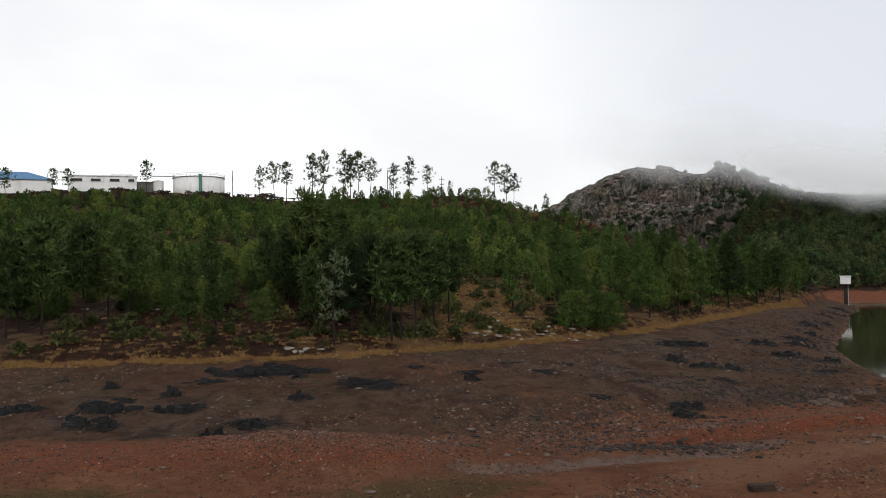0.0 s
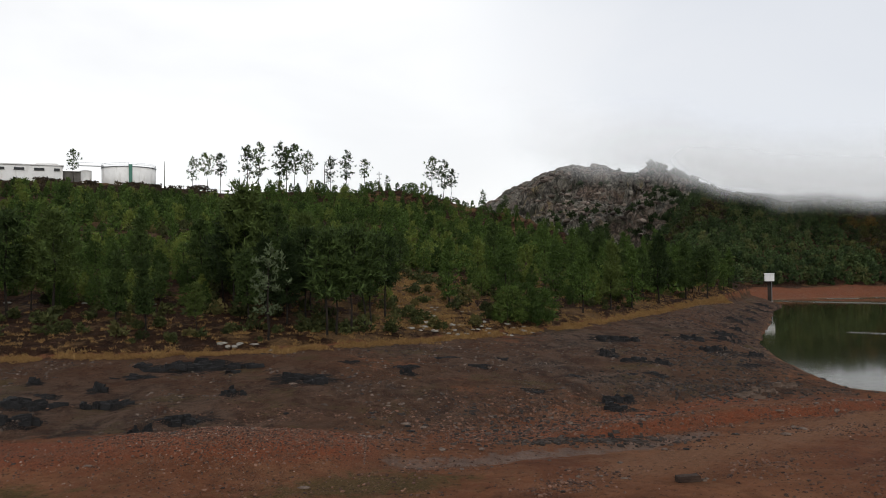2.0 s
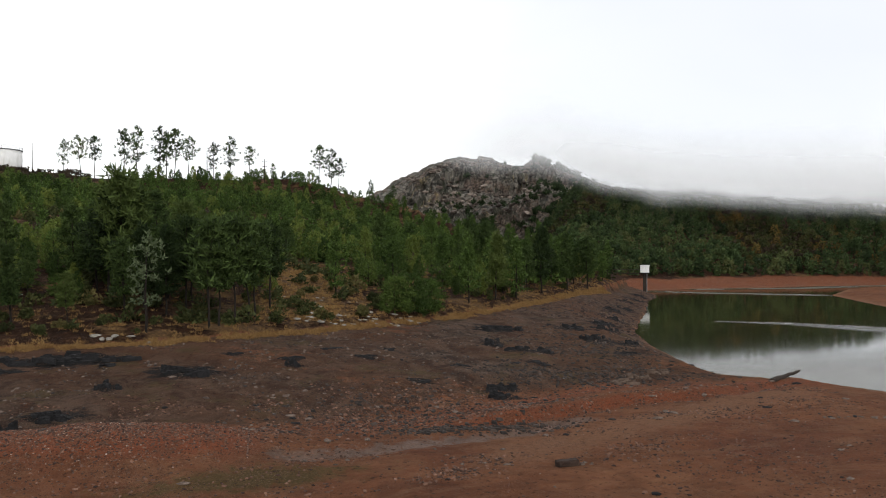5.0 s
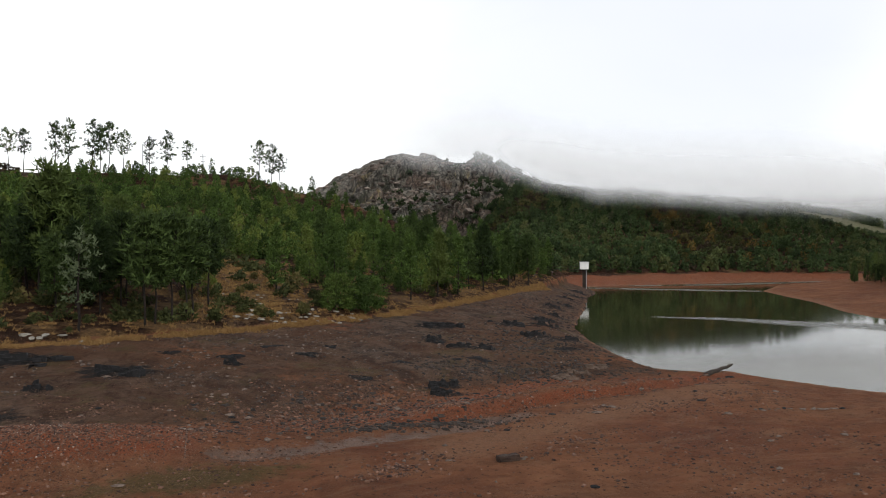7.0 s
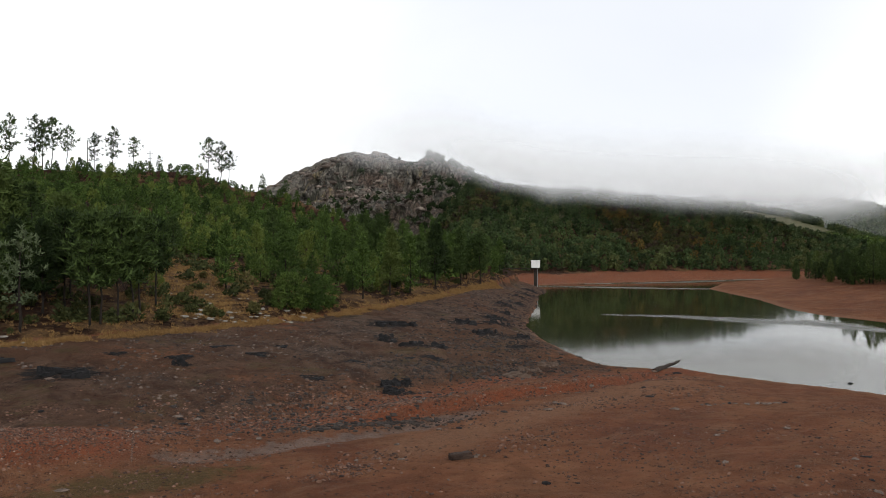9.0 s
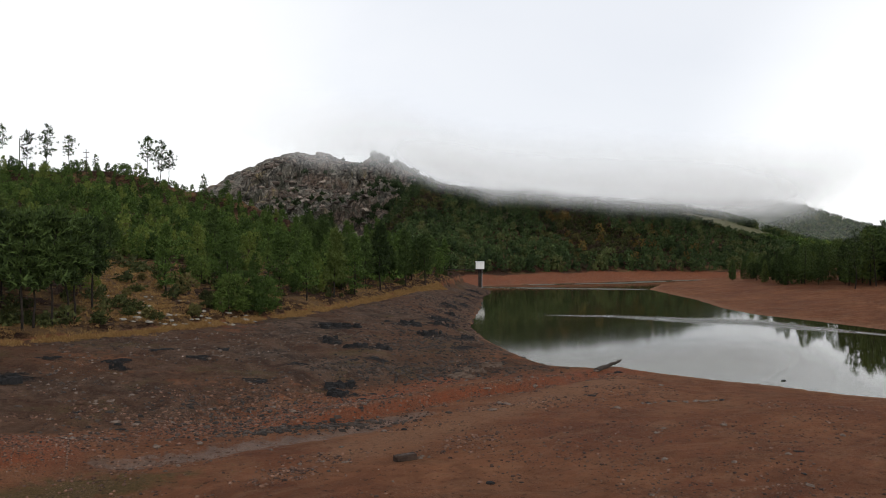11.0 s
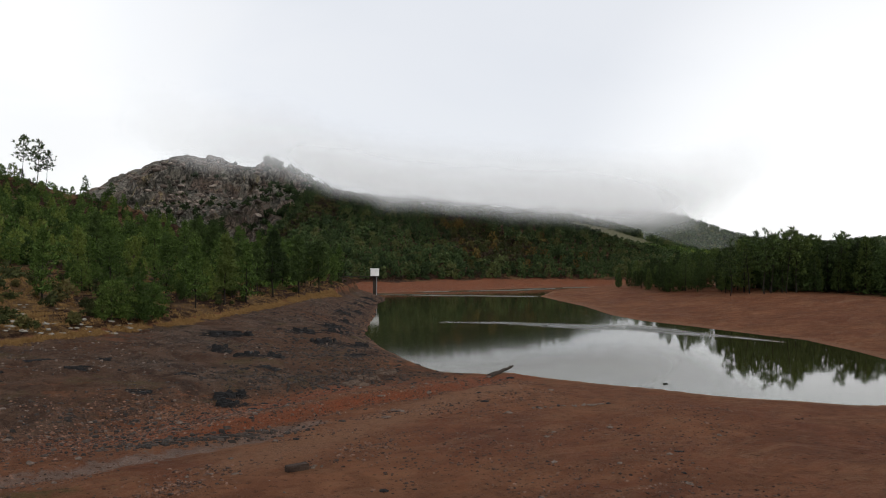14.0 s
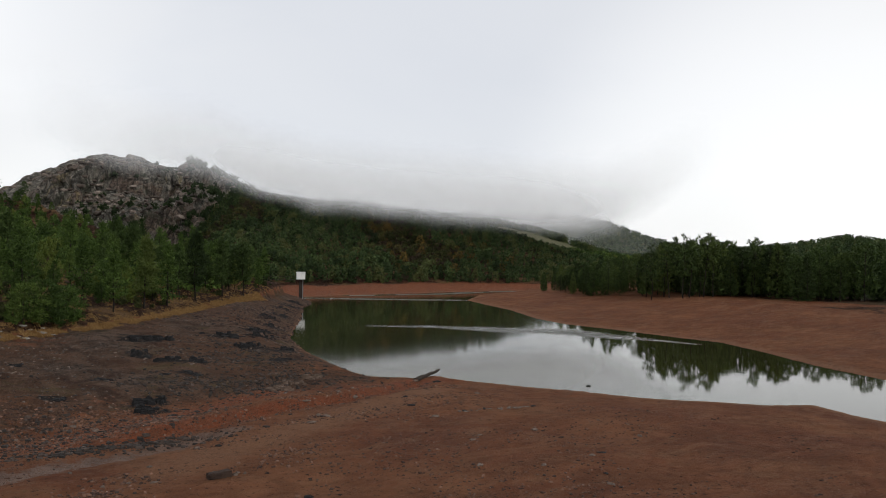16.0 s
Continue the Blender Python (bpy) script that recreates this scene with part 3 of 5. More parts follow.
def heights(x, y):
    """The built ground's height at many plan points."""
    x, y = np.asarray(x, float) - HUB[0], np.asarray(y, float) - HUB[1]
    r, a = np.hypot(x, y), np.arctan2(x, y)
    a = np.where(a < TURNS[0], a + 2 * math.pi, a)
    i = np.clip(np.searchsorted(RINGS, r) - 1, 0, len(RINGS) - 2)
    j = np.clip(np.searchsorted(TURNS, a) - 1, 0, len(TURNS) - 2)
    s = (r - RINGS[i]) / (RINGS[i + 1] - RINGS[i])
    u = np.clip((a - TURNS[j]) / (TURNS[j + 1] - TURNS[j]), 0, 1)
    g = GROUND_Z
    return (g[i, j] * (1 - u) + g[i, j + 1] * u) * (1 - s) + (g[i + 1, j] * (1 - u) + g[i + 1, j + 1] * u) * s


def height(x, y):
    return float(heights(np.array([x]), np.array([y]))[0])


def build_water():
    xs, ys = np.linspace(36, 200, 200), np.linspace(-10, 215, 270)
    gx, gy = np.meshgrid(xs, ys, indexing="ij")
    n, m = gx.shape
    i, j = np.meshgrid(np.arange(n - 1), np.arange(m - 1), indexing="ij")
    a = (i * m + j).ravel()
    quads = np.stack([a, a + m, a + m + 1, a + 1], 1)
    ob = mesh_object("water", np.stack([gx.ravel(), gy.ravel(), np.zeros(gx.size)], 1), quads, M_WATER, smooth=True)
    # wind-ruffled lanes on the still lake, the far water softer than the near
    lane = np.zeros(gx.shape)
    for line in LANES:
        d, width = line_distance(gx, gy, line)
        lane = np.maximum(lane, np.exp(-((d + 0.8 * fbm(gx / 12, gy / 12, 3, 5)) / width) ** 2) * np.clip(0.62 + 0.6 * fbm(gx / 6, gy / 9, 3, 6), 0.1, 1))
    lane = lane + 0.07 * np.clip((gy - 60) / 45, 0, 1)
    layer = ob.data.attributes.new("ruffle", "FLOAT", "POINT")
    layer.data.foreach_set("value", np.clip(lane, 0, 1).astype(np.float32).ravel())
    return tagged(ob, "dark green still reservoir water mirroring sky and trees", "water", kind="structure")


build_water()

# ---- small builders ----
rng = np.random.default_rng(7)


def thing(name, x, y, z, label, category, group="", turn=0.0, scale=1.0, kind=""):
    ob = new(name)
    ob.empty_display_size = 0.2
    ob.matrix_basis = pose(x, y, z, 0, 0, turn) @ Matrix.Diagonal((scale, scale, scale, 1))
    return tagged(ob, label, category, group, kind)


def part(name, bm, material, parent, label="", smooth=False):
    """Links a bmesh as one mesh object under a thing or a part."""
    me = bpy.data.meshes.new(name)
    bmesh.ops.recalc_face_normals(bm, faces=bm.faces)
    for f in bm.faces:
        f.smooth = smooth
    bm.to_mesh(me)
    bm.free()
    me.materials.append(material)
    ob = new(name, me)
    if parent is not None:
        ob.parent = parent
    if label:
        tagged(ob, label)
    return ob


def box_bm(w, d, h, x=0.0, y=0.0, z=0.0, bevel=0.03, bm=None):
    """A bevelled box whose foot is centred on x, y, z."""
    bm = bm or bmesh.new()
    made = bmesh.ops.create_cube(bm, size=1, matrix=Matrix.Translation((x, y, z + h / 2)) @ Matrix.Diagonal((w, d, h, 1)))
    if bevel:
        edges = list({e for v in made["verts"] for e in v.link_edges})
        bmesh.ops.bevel(bm, geom=edges, offset=bevel, segments=1, affect="EDGES")
    return bm


def rod_bm(a, b, radius, top=None, sides=8, bm=None):
    bm = bm or bmesh.new()
    a, b = Vector(a), Vector(b)
    m = Matrix.Translation((a + b) / 2) @ (b - a).to_track_quat("Z", "Y").to_matrix().to_4x4()
    bmesh.ops.create_cone(bm, cap_ends=True, segments=sides, radius1=radius, radius2=radius if top is None else top, depth=(b - a).length, matrix=m)
    return bm


def tube(path, radii, sides=6):
    """Arrays of a tapered tube along a path."""
    path = np.asarray(path, float)
    verts, faces = [], []
    for k, (p, rad) in enumerate(zip(path, radii)):
        d = path[min(k + 1, len(path) - 1)] - path[max(k - 1, 0)]
        d = d / (np.linalg.norm(d) + 1e-9)
        side = np.cross(d, (0.0, 0.0, 1.0) if abs(d[2]) < 0.9 else (1.0, 0.0, 0.0))
        side /= np.linalg.norm(side)
        up = np.cross(side, d)
        for s in range(sides):
            a = 2 * math.pi * s / sides
            verts.append(p + rad * (side * math.cos(a) + up * math.sin(a)))
        if k:
            for s in range(sides):
                o, q = (k - 1) * sides, k * sides
                faces.append((o + s, o + (s + 1) % sides, q + (s + 1) % sides, q + s))
    return np.array(verts), np.array(faces)


def join(pieces):
    verts, faces, base = [], [], 0
    for v, f in pieces:
        verts.append(v)
        faces.append(np.asarray(f) + base)
        base += len(v)
    return np.concatenate(verts), np.concatenate(faces)


def tufts(centres, outward, size, blades, g, width=0.22, spread=0.9):
    """Needle tufts: long thin triangles fanning out from each centre."""
    n = len(centres)
    d = g.normal(size=(n, blades, 3)) * spread + outward[:, None, :]
    d /= np.linalg.norm(d, axis=2, keepdims=True)
    side = np.cross(d, g.normal(size=(n, blades, 3)))
    side /= np.linalg.norm(side, axis=2, keepdims=True) + 1e-9
    ln = size[:, None, None] * g.uniform(0.6, 1.25, (n, blades, 1))
    root = centres[:, None, :] + d * ln * 0.1 + g.normal(size=(n, blades, 3)) * size[:, None, None] * 0.22
    tip = root + d * ln
    half = side * ln * width
    verts = np.stack([root - half, root + half, tip], 2).reshape(-1, 3)
    return verts, np.arange(n * blades * 3).reshape(-1, 3)


def pine(seed, h, bare, spread, whorls, per, size, blades, lean=0.03, shape="pine", trunk=0.012, fill=3, width=0.22):
    """Wood and needle arrays of a pine h metres high: bare is the clear part of the trunk."""
    g = np.random.default_rng(seed)
    steps = 9
    t = np.linspace(0, 1, steps)
    bend = np.cumsum(g.normal(size=(steps, 2)) * lean, axis=0) * h * 0.25
    bend -= bend[0]
    path = np.stack([bend[:, 0], bend[:, 1], t * h], 1)
    path[0, 2] = -0.35
    wood = [tube(path, h * trunk * (1.25 - 1.08 * t), 6)]
    cen, out, siz = [], [], []
    for k in range(whorls):
        f = bare + (1 - bare) * (k + g.uniform(-0.3, 0.3)) / whorls
        f = min(max(f, bare * 0.9), 0.985)
        u = (f - bare) / (1 - bare)
        if shape == "cone":
            reach = spread * (1.0 - u) ** 0.75 * min(1, 0.55 + 2.2 * u)
        elif shape == "top":
            reach = spread * math.sqrt(max(0.05, 1 - (2 * u - 0.95) ** 2))
        else:
            reach = spread * (0.35 + 1.05 * math.sin(math.pi * min(1, 0.22 + 0.78 * u)) ** 0.8) * 0.75
        base = np.array([np.interp(f, t, path[:, c]) for c in range(3)])
        turn0 = g.uniform(0, 6.28)
        for b in range(per):
            if g.uniform() < 0.12:
                continue
            a = turn0 + 6.28 * b / per + g.uniform(-0.5, 0.5)
            ln = reach * g.uniform(0.55, 1.15)
            rise = ln * g.uniform(0.05, 0.6) * (0.4 + 0.8 * u)
            tip = base + np.array([math.cos(a) * ln, math.sin(a) * ln, rise])
            midp = base + (tip - base) * 0.5 - np.array([0, 0, 0.06 * ln])
            rad = max(0.012, h * 0.0028 * (1 - 0.6 * u))
            wood.append(tube([base, midp, tip], [rad, rad * 0.7, rad * 0.3], 3))
            for c in range(fill):
                s = 1.0 - 0.62 * c / max(1, fill - 1) * g.uniform(0.7, 1.1)
                p = base + (tip - base) * s + g.normal(size=3) * size * 0.35
                cen.append(p)
                o = (tip - base) / (ln + 1e-6) * 0.5 + np.array([0, 0, 0.65])
                out.append(o)
                siz.append(size * g.uniform(0.7, 1.25))
    for _ in range(3):
        cen.append(path[-1] + g.normal(size=3) * size * 0.3)
        out.append(np.array([0, 0, 1.0]))
        siz.append(size)
    needles = tufts(np.array(cen), np.array(out), np.array(siz), blades, g, width)
    return join(wood), needles


def crown(seed, h, w, base, count, size, blades, width=0.3, form="cone", layers=5):
    """Leaf arrays of a full crown: tufts over a lobed, layered outline h high and w wide."""
    g = np.random.default_rng(seed)
    u = g.uniform(size=count) ** (1.25 if form == "cone" else 0.9)
    a = g.uniform(0, 6.283, count)
    if form == "cone":
        reach = (1 - u) ** 0.62 * np.minimum(1, 0.55 + 2.0 * u)
    else:
        reach = np.sqrt(np.clip(1 - (1.75 * u - 0.80) ** 2, 0.02, 1))
    lobes = 0.80 + 0.30 * np.sin(a * 3 + g.uniform(0, 6) + 5 * u) * np.sin(a * 2 + 7 * u + g.uniform(0, 6)) + 0.16 * np.sin(u * layers * 6.283 + 1.5 * np.sin(a * 2))
    rad = w / 2 * reach * lobes * g.uniform(0.45, 1.0, count) ** 0.6
    c, s_ = np.cos(a), np.sin(a)
    lean = g.normal(size=2) * 0.05 * h
    cen = np.stack([rad * c + lean[0] * u, rad * s_ + lean[1] * u, h * (base + (1 - base) * u) + 0.05 * h * g.normal(size=count) * (1 - u)], 1)
    cen[:, 2] = np.maximum(cen[:, 2], 0.05)
    out = np.stack([c * 0.8, s_ * 0.8, 0.45 + 0.5 * u], 1)
    return tufts(cen, out, size * g.uniform(0.7, 1.25, count) * (1 - 0.35 * u), blades, g, width, 0.7)


def bush(seed, w, h, count, size, blades):
    """Stems and leaves of a rounded shrub with gaps in its outline."""
    g = np.random.default_rng(seed)
    lobes = g.normal(size=(5, 3)) * (w * 0.28, w * 0.28, h * 0.12) + (0, 0, h * 0.45)
    pick = lobes[g.integers(0, 5, count)]
    d = g.normal(size=(count, 3))
    d /= np.linalg.norm(d, axis=1, keepdims=True)
    cen = pick + d * (w * 0.32, w * 0.32, h * 0.38) * g.uniform(0.55, 1.05, (count, 1))
    cen[:, 2] = np.maximum(cen[:, 2], 0.05)
    leaves = tufts(cen, d * 0.7 + (0, 0, 0.4), size * g.uniform(0.7, 1.3, count), blades, g, 0.35)
    stems = []
    for p in cen[:: max(1, count // 9)]:
        stems.append(tube([(0, 0, -0.15), p * (0.5, 0.5, 0.45), p], [0.05 * h / 2, 0.03 * h / 2, 0.012], 4))
    return join(stems), leaves


def scatter(template, places, scales, turns, g, squash=0.15):
    """Many turned and scaled copies of one template, joined into arrays."""
    v, f = template
    n = len(places)
    c, s = np.cos(turns), np.sin(turns)
    sx = scales * g.uniform(1 - squash, 1 + squash, n)
    x = (v[None, :, 0] * c[:, None] - v[None, :, 1] * s[:, None]) * sx[:, None]
    y = (v[None, :, 0] * s[:, None] + v[None, :, 1] * c[:, None]) * sx[:, None]
    z = np.broadcast_to(v[None, :, 2], x.shape) * scales[:, None]
    verts = np.stack([x, y, z], 2) + places[:, None, :]
    faces = f[None] + (np.arange(n) * len(v))[:, None, None]
    return verts.reshape(-1, 3), faces.reshape(-1, f.shape[1])


def tint(ob, values, each):
    """A shade of its own for each plant of a stand."""
    layer = ob.data.attributes.new("tint", "FLOAT", "POINT")
    layer.data.foreach_set("value", np.repeat(values, each).astype(np.float32))
    return ob


def plant_master(name, wood, leaves, leaf_mat, wood_name="trunk", leaf_name="crown"):
    """A thing with its trunk and crown, kept to be copied."""
    ob = thing(name, 0, 0, 0, "", "")
    mesh_object(wood_name, *wood, M_BARK, ob, True)
    mesh_object(leaf_name, *leaves, leaf_mat, ob)
    return ob


def place(master, x, y, label, category, group, turn, scale, sink=0.0):
    m = pose(x, y, height(x, y) - sink, 0, 0, turn)
    ob = copy_thing(master, m)
    ob.scale = (scale, scale, scale)
    return tagged(ob, label, category, group)


def drop_master(master):
    for o in (*master.children_recursive, master):
        bpy.data.objects.remove(o)


def on_bearing(bearing, dist):
    a = radians(bearing)
    return math.sin(a) * dist, math.cos(a) * dist


# ---- the crag behind the hill ----
def build_crag():
    nu, nv = 380, 200
    u, v = np.meshgrid(np.linspace(0, 1, nu), np.linspace(-1, 1, nv), indexing="ij")
    deg = 5.5 + 18.5 * u
    bearing = np.radians(deg)
    crest = np.interp(deg, [5.5, 7.7, 8.4, 10, 11.5, 13.5, 15.5, 16.6, 17.8, 18.8, 20.1, 21.7, 23, 25], [2.3, 3.7, 4.15, 4.95, 5.75, 6.2, 6.1, 5.65, 5.5, 6.0, 5.6, 4.6, 3.8, 2.0])
    mid = 455.0
    top = 12 + mid * np.tan(np.radians(crest))
    dist = mid + v * 120
    x, y = dist * np.sin(bearing), dist * np.cos(bearing)
    low = np.minimum(survey(x.ravel(), y.ravel())[0].reshape(x.shape), 22) - 3
    f = np.clip(1 - np.abs(v), 0, 1)
    # broken slope: talus between walls of standing rock
    wander = 0.5 * fbm(deg / 2.2, v * 2, 4, 61)
    wall = np.clip((f - 0.28 - 0.16 * wander) / 0.05, 0, 1) * 0.20 + np.clip((f - 0.70 - 0.14 * wander) / 0.06, 0, 1) * 0.22
    cliff = bell(deg, f, 17.3, 0.5, 2.6, 9) * np.clip((f - 0.20 - 0.10 * wander) / 0.035, 0, 1) * 0.14
    shape = 0.58 * f + wall + cliff * (1 - f)
    z = low + (top - low) * np.clip(shape, 0, 1)
    env = np.clip(f * 3, 0, 1) * np.clip((1 - np.abs(2 * u - 1)) * 8, 0, 1)
    columns = np.floor(fbm(deg * 1.6, v * 1.2, 3, 71) * 5) / 5 + 0.5 * np.floor(fbm(deg * 4, v * 4, 2, 73) * 4) / 4
    ridged = 1 - 2 * np.abs(fbm(x / 12, y / 17, 4, 77))
    rough = 5.5 * columns + 3.2 * ridged + 1.6 * fbm(x / 3.0, y / 4.0, 4, 79, 0.6)
    z = z + env * rough * np.clip(1.25 - f, 0.28, 1)
    x = x + env * 3.0 * fbm(x / 8, z / 6, 3, 83)
    y = y + env * (4.0 * fbm(x / 7, z / 9, 3, 85) + 6.0 * columns)
    i, j = np.meshgrid(np.arange(nu - 1), np.arange(nv - 1), indexing="ij")
    a = (i * nv + j).ravel()
    quads = np.stack([a, a + nv, a + nv + 1, a + 1], 1)
    ob = mesh_object("rocky_crag", np.stack([x.ravel(), y.ravel(), z.ravel()], 1), quads, M_ROCK)
    tagged(ob, "bare grey craggy rock hill rising behind the pines", "rock hill", kind="structure")
    return x, y, z, f


CRAG = build_crag()


# ---- intake tower in the lake ----
def build_tower():
    x, y = 93.2, 189.4
    t = thing("intake_tower", x, y, 0, "white box-shaped hut on a dark concrete pillar standing in the lake", "water tower", turn=-24)
    part("pillar", box_bm(0.85, 0.85, 6.9, 0, 0, -1.8, 0.05), M_CONC, t, "dark wet concrete pillar")
    # added pale rod draws the pillar's lit right edge
    part("pipe", rod_bm((0.52, -0.3, -1.0), (0.52, -0.3, 5.1), 0.09), M_STEEL, t, "pale rod standing in for the lit edge of the pillar")
    part("platform", box_bm(2.5, 2.5, 0.16, 0, 0, 5.05, 0.02), M_CONC, t)
    hut = part("hut", box_bm(2.2, 2.2, 1.75, 0, 0, 5.21, 0.03), M_WHITE, t, "white rendered hut")
    part("roof", box_bm(2.42, 2.42, 0.14, 0, 0, 6.96, 0.03), M_WHITE, hut)
    part("door", box_bm(0.05, 0.75, 1.5, -1.11, 0.2, 5.25, 0.01), M_GREEN, hut, "green steel door")
    bridge = thing("footbridge", x, y, 0, "thin dark steel footbridge from the bank to the hut", "footbridge", turn=-24)
    part("deck", box_bm(7.0, 0.8, 0.14, -4.7, 0, 4.95, 0.02), M_CONC, bridge)
    for s in (-0.38, 0.38):
        part("rail", rod_bm((-8.2, s, 5.95), (-1.15, s, 5.95), 0.03), M_CONC, bridge)
        for k in range(6):
            part("post", rod_bm((-8.1 + k * 1.38, s, 5.05), (-8.1 + k * 1.38, s, 5.95), 0.025), M_CONC, bridge)


build_tower()


# ---- waterworks on the ridge ----
def build_tank():
    x, y = on_bearing(-16.6, 292)
    z = height(x, y) + 2.0
    r, h = 8.5, 5.4
    t = thing("storage_tank", x, y, z - 0.6, "large round white water tank with a railing on top", "water tank", turn=16)
    bm = bmesh.new()
    bmesh.ops.create_cone(bm, cap_ends=True, segments=64, radius1=r, radius2=r, depth=h + 4, matrix=Matrix.Translation((0, 0, h / 2 - 2)))
    shell = part("shell", bm, M_WHITE, t, "white painted shell")
    for p in shell.data.polygons:
        p.use_smooth = abs(p.normal.z) < 0.5
    bm = bmesh.new()
    bmesh.ops.create_cone(bm, cap_ends=True, segments=64, radius1=r + 0.25, radius2=r + 0.25, depth=0.16, matrix=Matrix.Translation((0, 0, h - 0.05)))
    part("rim_band", bm, M_STEEL, t, "grey rim band")
    bm = bmesh.new()
    bmesh.ops.create_cone(bm, cap_ends=True, segments=64, radius1=r - 0.1, radius2=0.6, depth=0.9, matrix=Matrix.Translation((0, 0, h + 0.55)))
    part("roof", bm, M_WHITE, t)
    part("ladder_cage", box_bm(1.1, 0.7, h + 0.6, 0.6, -r - 0.35, 0, 0.05), M_GREEN, t, "green ladder cage")
    for k in range(40):
        a = 6.2832 * k / 40
        part("railing_post", rod_bm((math.cos(a) * r, math.sin(a) * r, h), (math.cos(a) * r, math.sin(a) * r, h + 1.1), 0.04, sides=5), M_STEEL, t)
    for zz in (h + 0.6, h + 1.1):
        v, f = tube([(math.cos(6.2832 * k / 48) * r, math.sin(6.2832 * k / 48) * r, zz) for k in range(49)], [0.035] * 49, 5)
        mesh_object("railing", v, f, M_STEEL, t)
    part("walkway", box_bm(7.5, 1.2, 0.2, -11.4, -3, h + 0.2, 0.02), M_STEEL, t)
    part("walkway_rail", rod_bm((-15.0, -3.5, h + 1.3), (-7.8, -3.5, h + 1.3), 0.04), M_STEEL, t)
    bx, by = on_bearing(-19.2, 290)
    v = thing("valve_house", bx, by, height(bx, by) - 0.3, "small white cylindrical valve house beside the tank", "valve house")
    bm = bmesh.new()
    bmesh.ops.create_cone(bm, cap_ends=True, segments=32, radius1=1.8, radius2=1.8, depth=4.0, matrix=Matrix.Translation((0, 0, 2.0)))
    part("shell", bm, M_WHITE, v, smooth=False)
    bm = bmesh.new()
    bmesh.ops.create_cone(bm, cap_ends=True, segments=32, radius1=1.95, radius2=0.3, depth=0.5, matrix=Matrix.Translation((0, 0, 4.25)))
    part("roof", bm, M_WHITE, v)


def build_sheds():
    x, y = on_bearing(-22.6, 288)
    z = height(x, y)
    b = thing("pump_building", x, y, z - 0.4, "long white flat-roofed building with a row of small dark windows", "building", turn=22)
    w, d, h = 20.5, 8.0, 5.0
    part("wall", box_bm(w, d, h, 0, 0, 0, 0.04), M_WHITE, b)
    part("roof", box_bm(w + 0.7, d + 0.7, 0.35, 0, 0, h, 0.04), M_WHITE, b, "white roof slab with a low parapet")
    part("parapet", box_bm(w * 0.32, d * 0.8, 0.5, 5.8, 0, h + 0.35, 0.04), M_WHITE, b)
    for cx, ww in ((-7.6, 3.2), (-2.0, 2.9), (3.6, 2.9), (8.6, 1.7)):
        win = part("window", box_bm(ww, 0.14, 0.75, cx, -d / 2 - 0.04, 3.45, 0.01), M_DARK, b, "dark ribbon window")
        part("sill", box_bm(ww + 0.2, 0.3, 0.1, cx, -d / 2 - 0.1, 3.33, 0.01), M_GREYWALL, win)
    x, y = on_bearing(-20.3, 292)
    g = thing("block_shed", x, y, height(x, y) - 0.4, "low grey block shed beside the white building", "shed", turn=20)
    part("wall", box_bm(8.5, 6, 3.9, 0, 0, 0, 0.04), M_GREYWALL, g)
    part("roof", box_bm(8.9, 6.4, 0.25, 0, 0, 3.9, 0.03), M_GREYWALL, g)
    x, y = on_bearing(-28.2, 300)
    s = thing("blue_roofed_hall", x, y, height(x, y) - 0.2, "white hall with a shallow bright blue sheet roof", "hall", turn=26)
    part("wall", box_bm(28, 16, 4.6, 0, 0, -1.0, 0.04), M_WHITE, s)
    bm = bmesh.new()
    ridge = [bm.verts.new(c) for c in ((-14.6, -8.6, 3.6), (14.6, -8.6, 3.6), (14.6, 8.6, 3.6), (-14.6, 8.6, 3.6), (-9, 0, 6.8), (6.5, 0, 6.8))]
    for f in ((0, 1, 5, 4), (1, 2, 5), (2, 3, 4, 5), (3, 0, 4), (3, 2, 1, 0)):
        bm.faces.new([ridge[k] for k in f])
    part("roof", bm, M_BLUE, s, "bright blue sheet roof")


build_tank()
build_sheds()


def build_pole(bearing, dist, h, arms, label):
    x, y = on_bearing(bearing, dist)
    p = thing("utility_pole", x, y, height(x, y) - 0.5, label, "utility pole", "poles on the ridge", turn=-bearing)
    part("mast", rod_bm((0, 0, 0), (0, 0, h + 0.5), 0.16, 0.10), M_WOOD, p)
    for k in range(arms):
        part("crossarm", box_bm(1.9 - 0.5 * k, 0.14, 0.14, 0.0, 0, h - 0.6 - 1.6 * k, 0.01), M_WOOD, p)
        for s in (-0.7, 0, 0.7):
            part("insulator", rod_bm((s * (1 - 0.2 * k), 0, h - 0.46 - 1.6 * k), (s * (1 - 0.2 * k), 0, h - 0.2 - 1.6 * k), 0.07, 0.04), M_GREYWALL, p)


build_pole(0.0, 276, 8.5, 2, "dark wooden utility pole with short crossarms on the ridge")
build_pole(-3.8, 280, 10.0, 0, "thin bare wooden pole on the ridge")
build_pole(-14.4, 285, 9.0, 0, "thin bare wooden pole on the ridge")

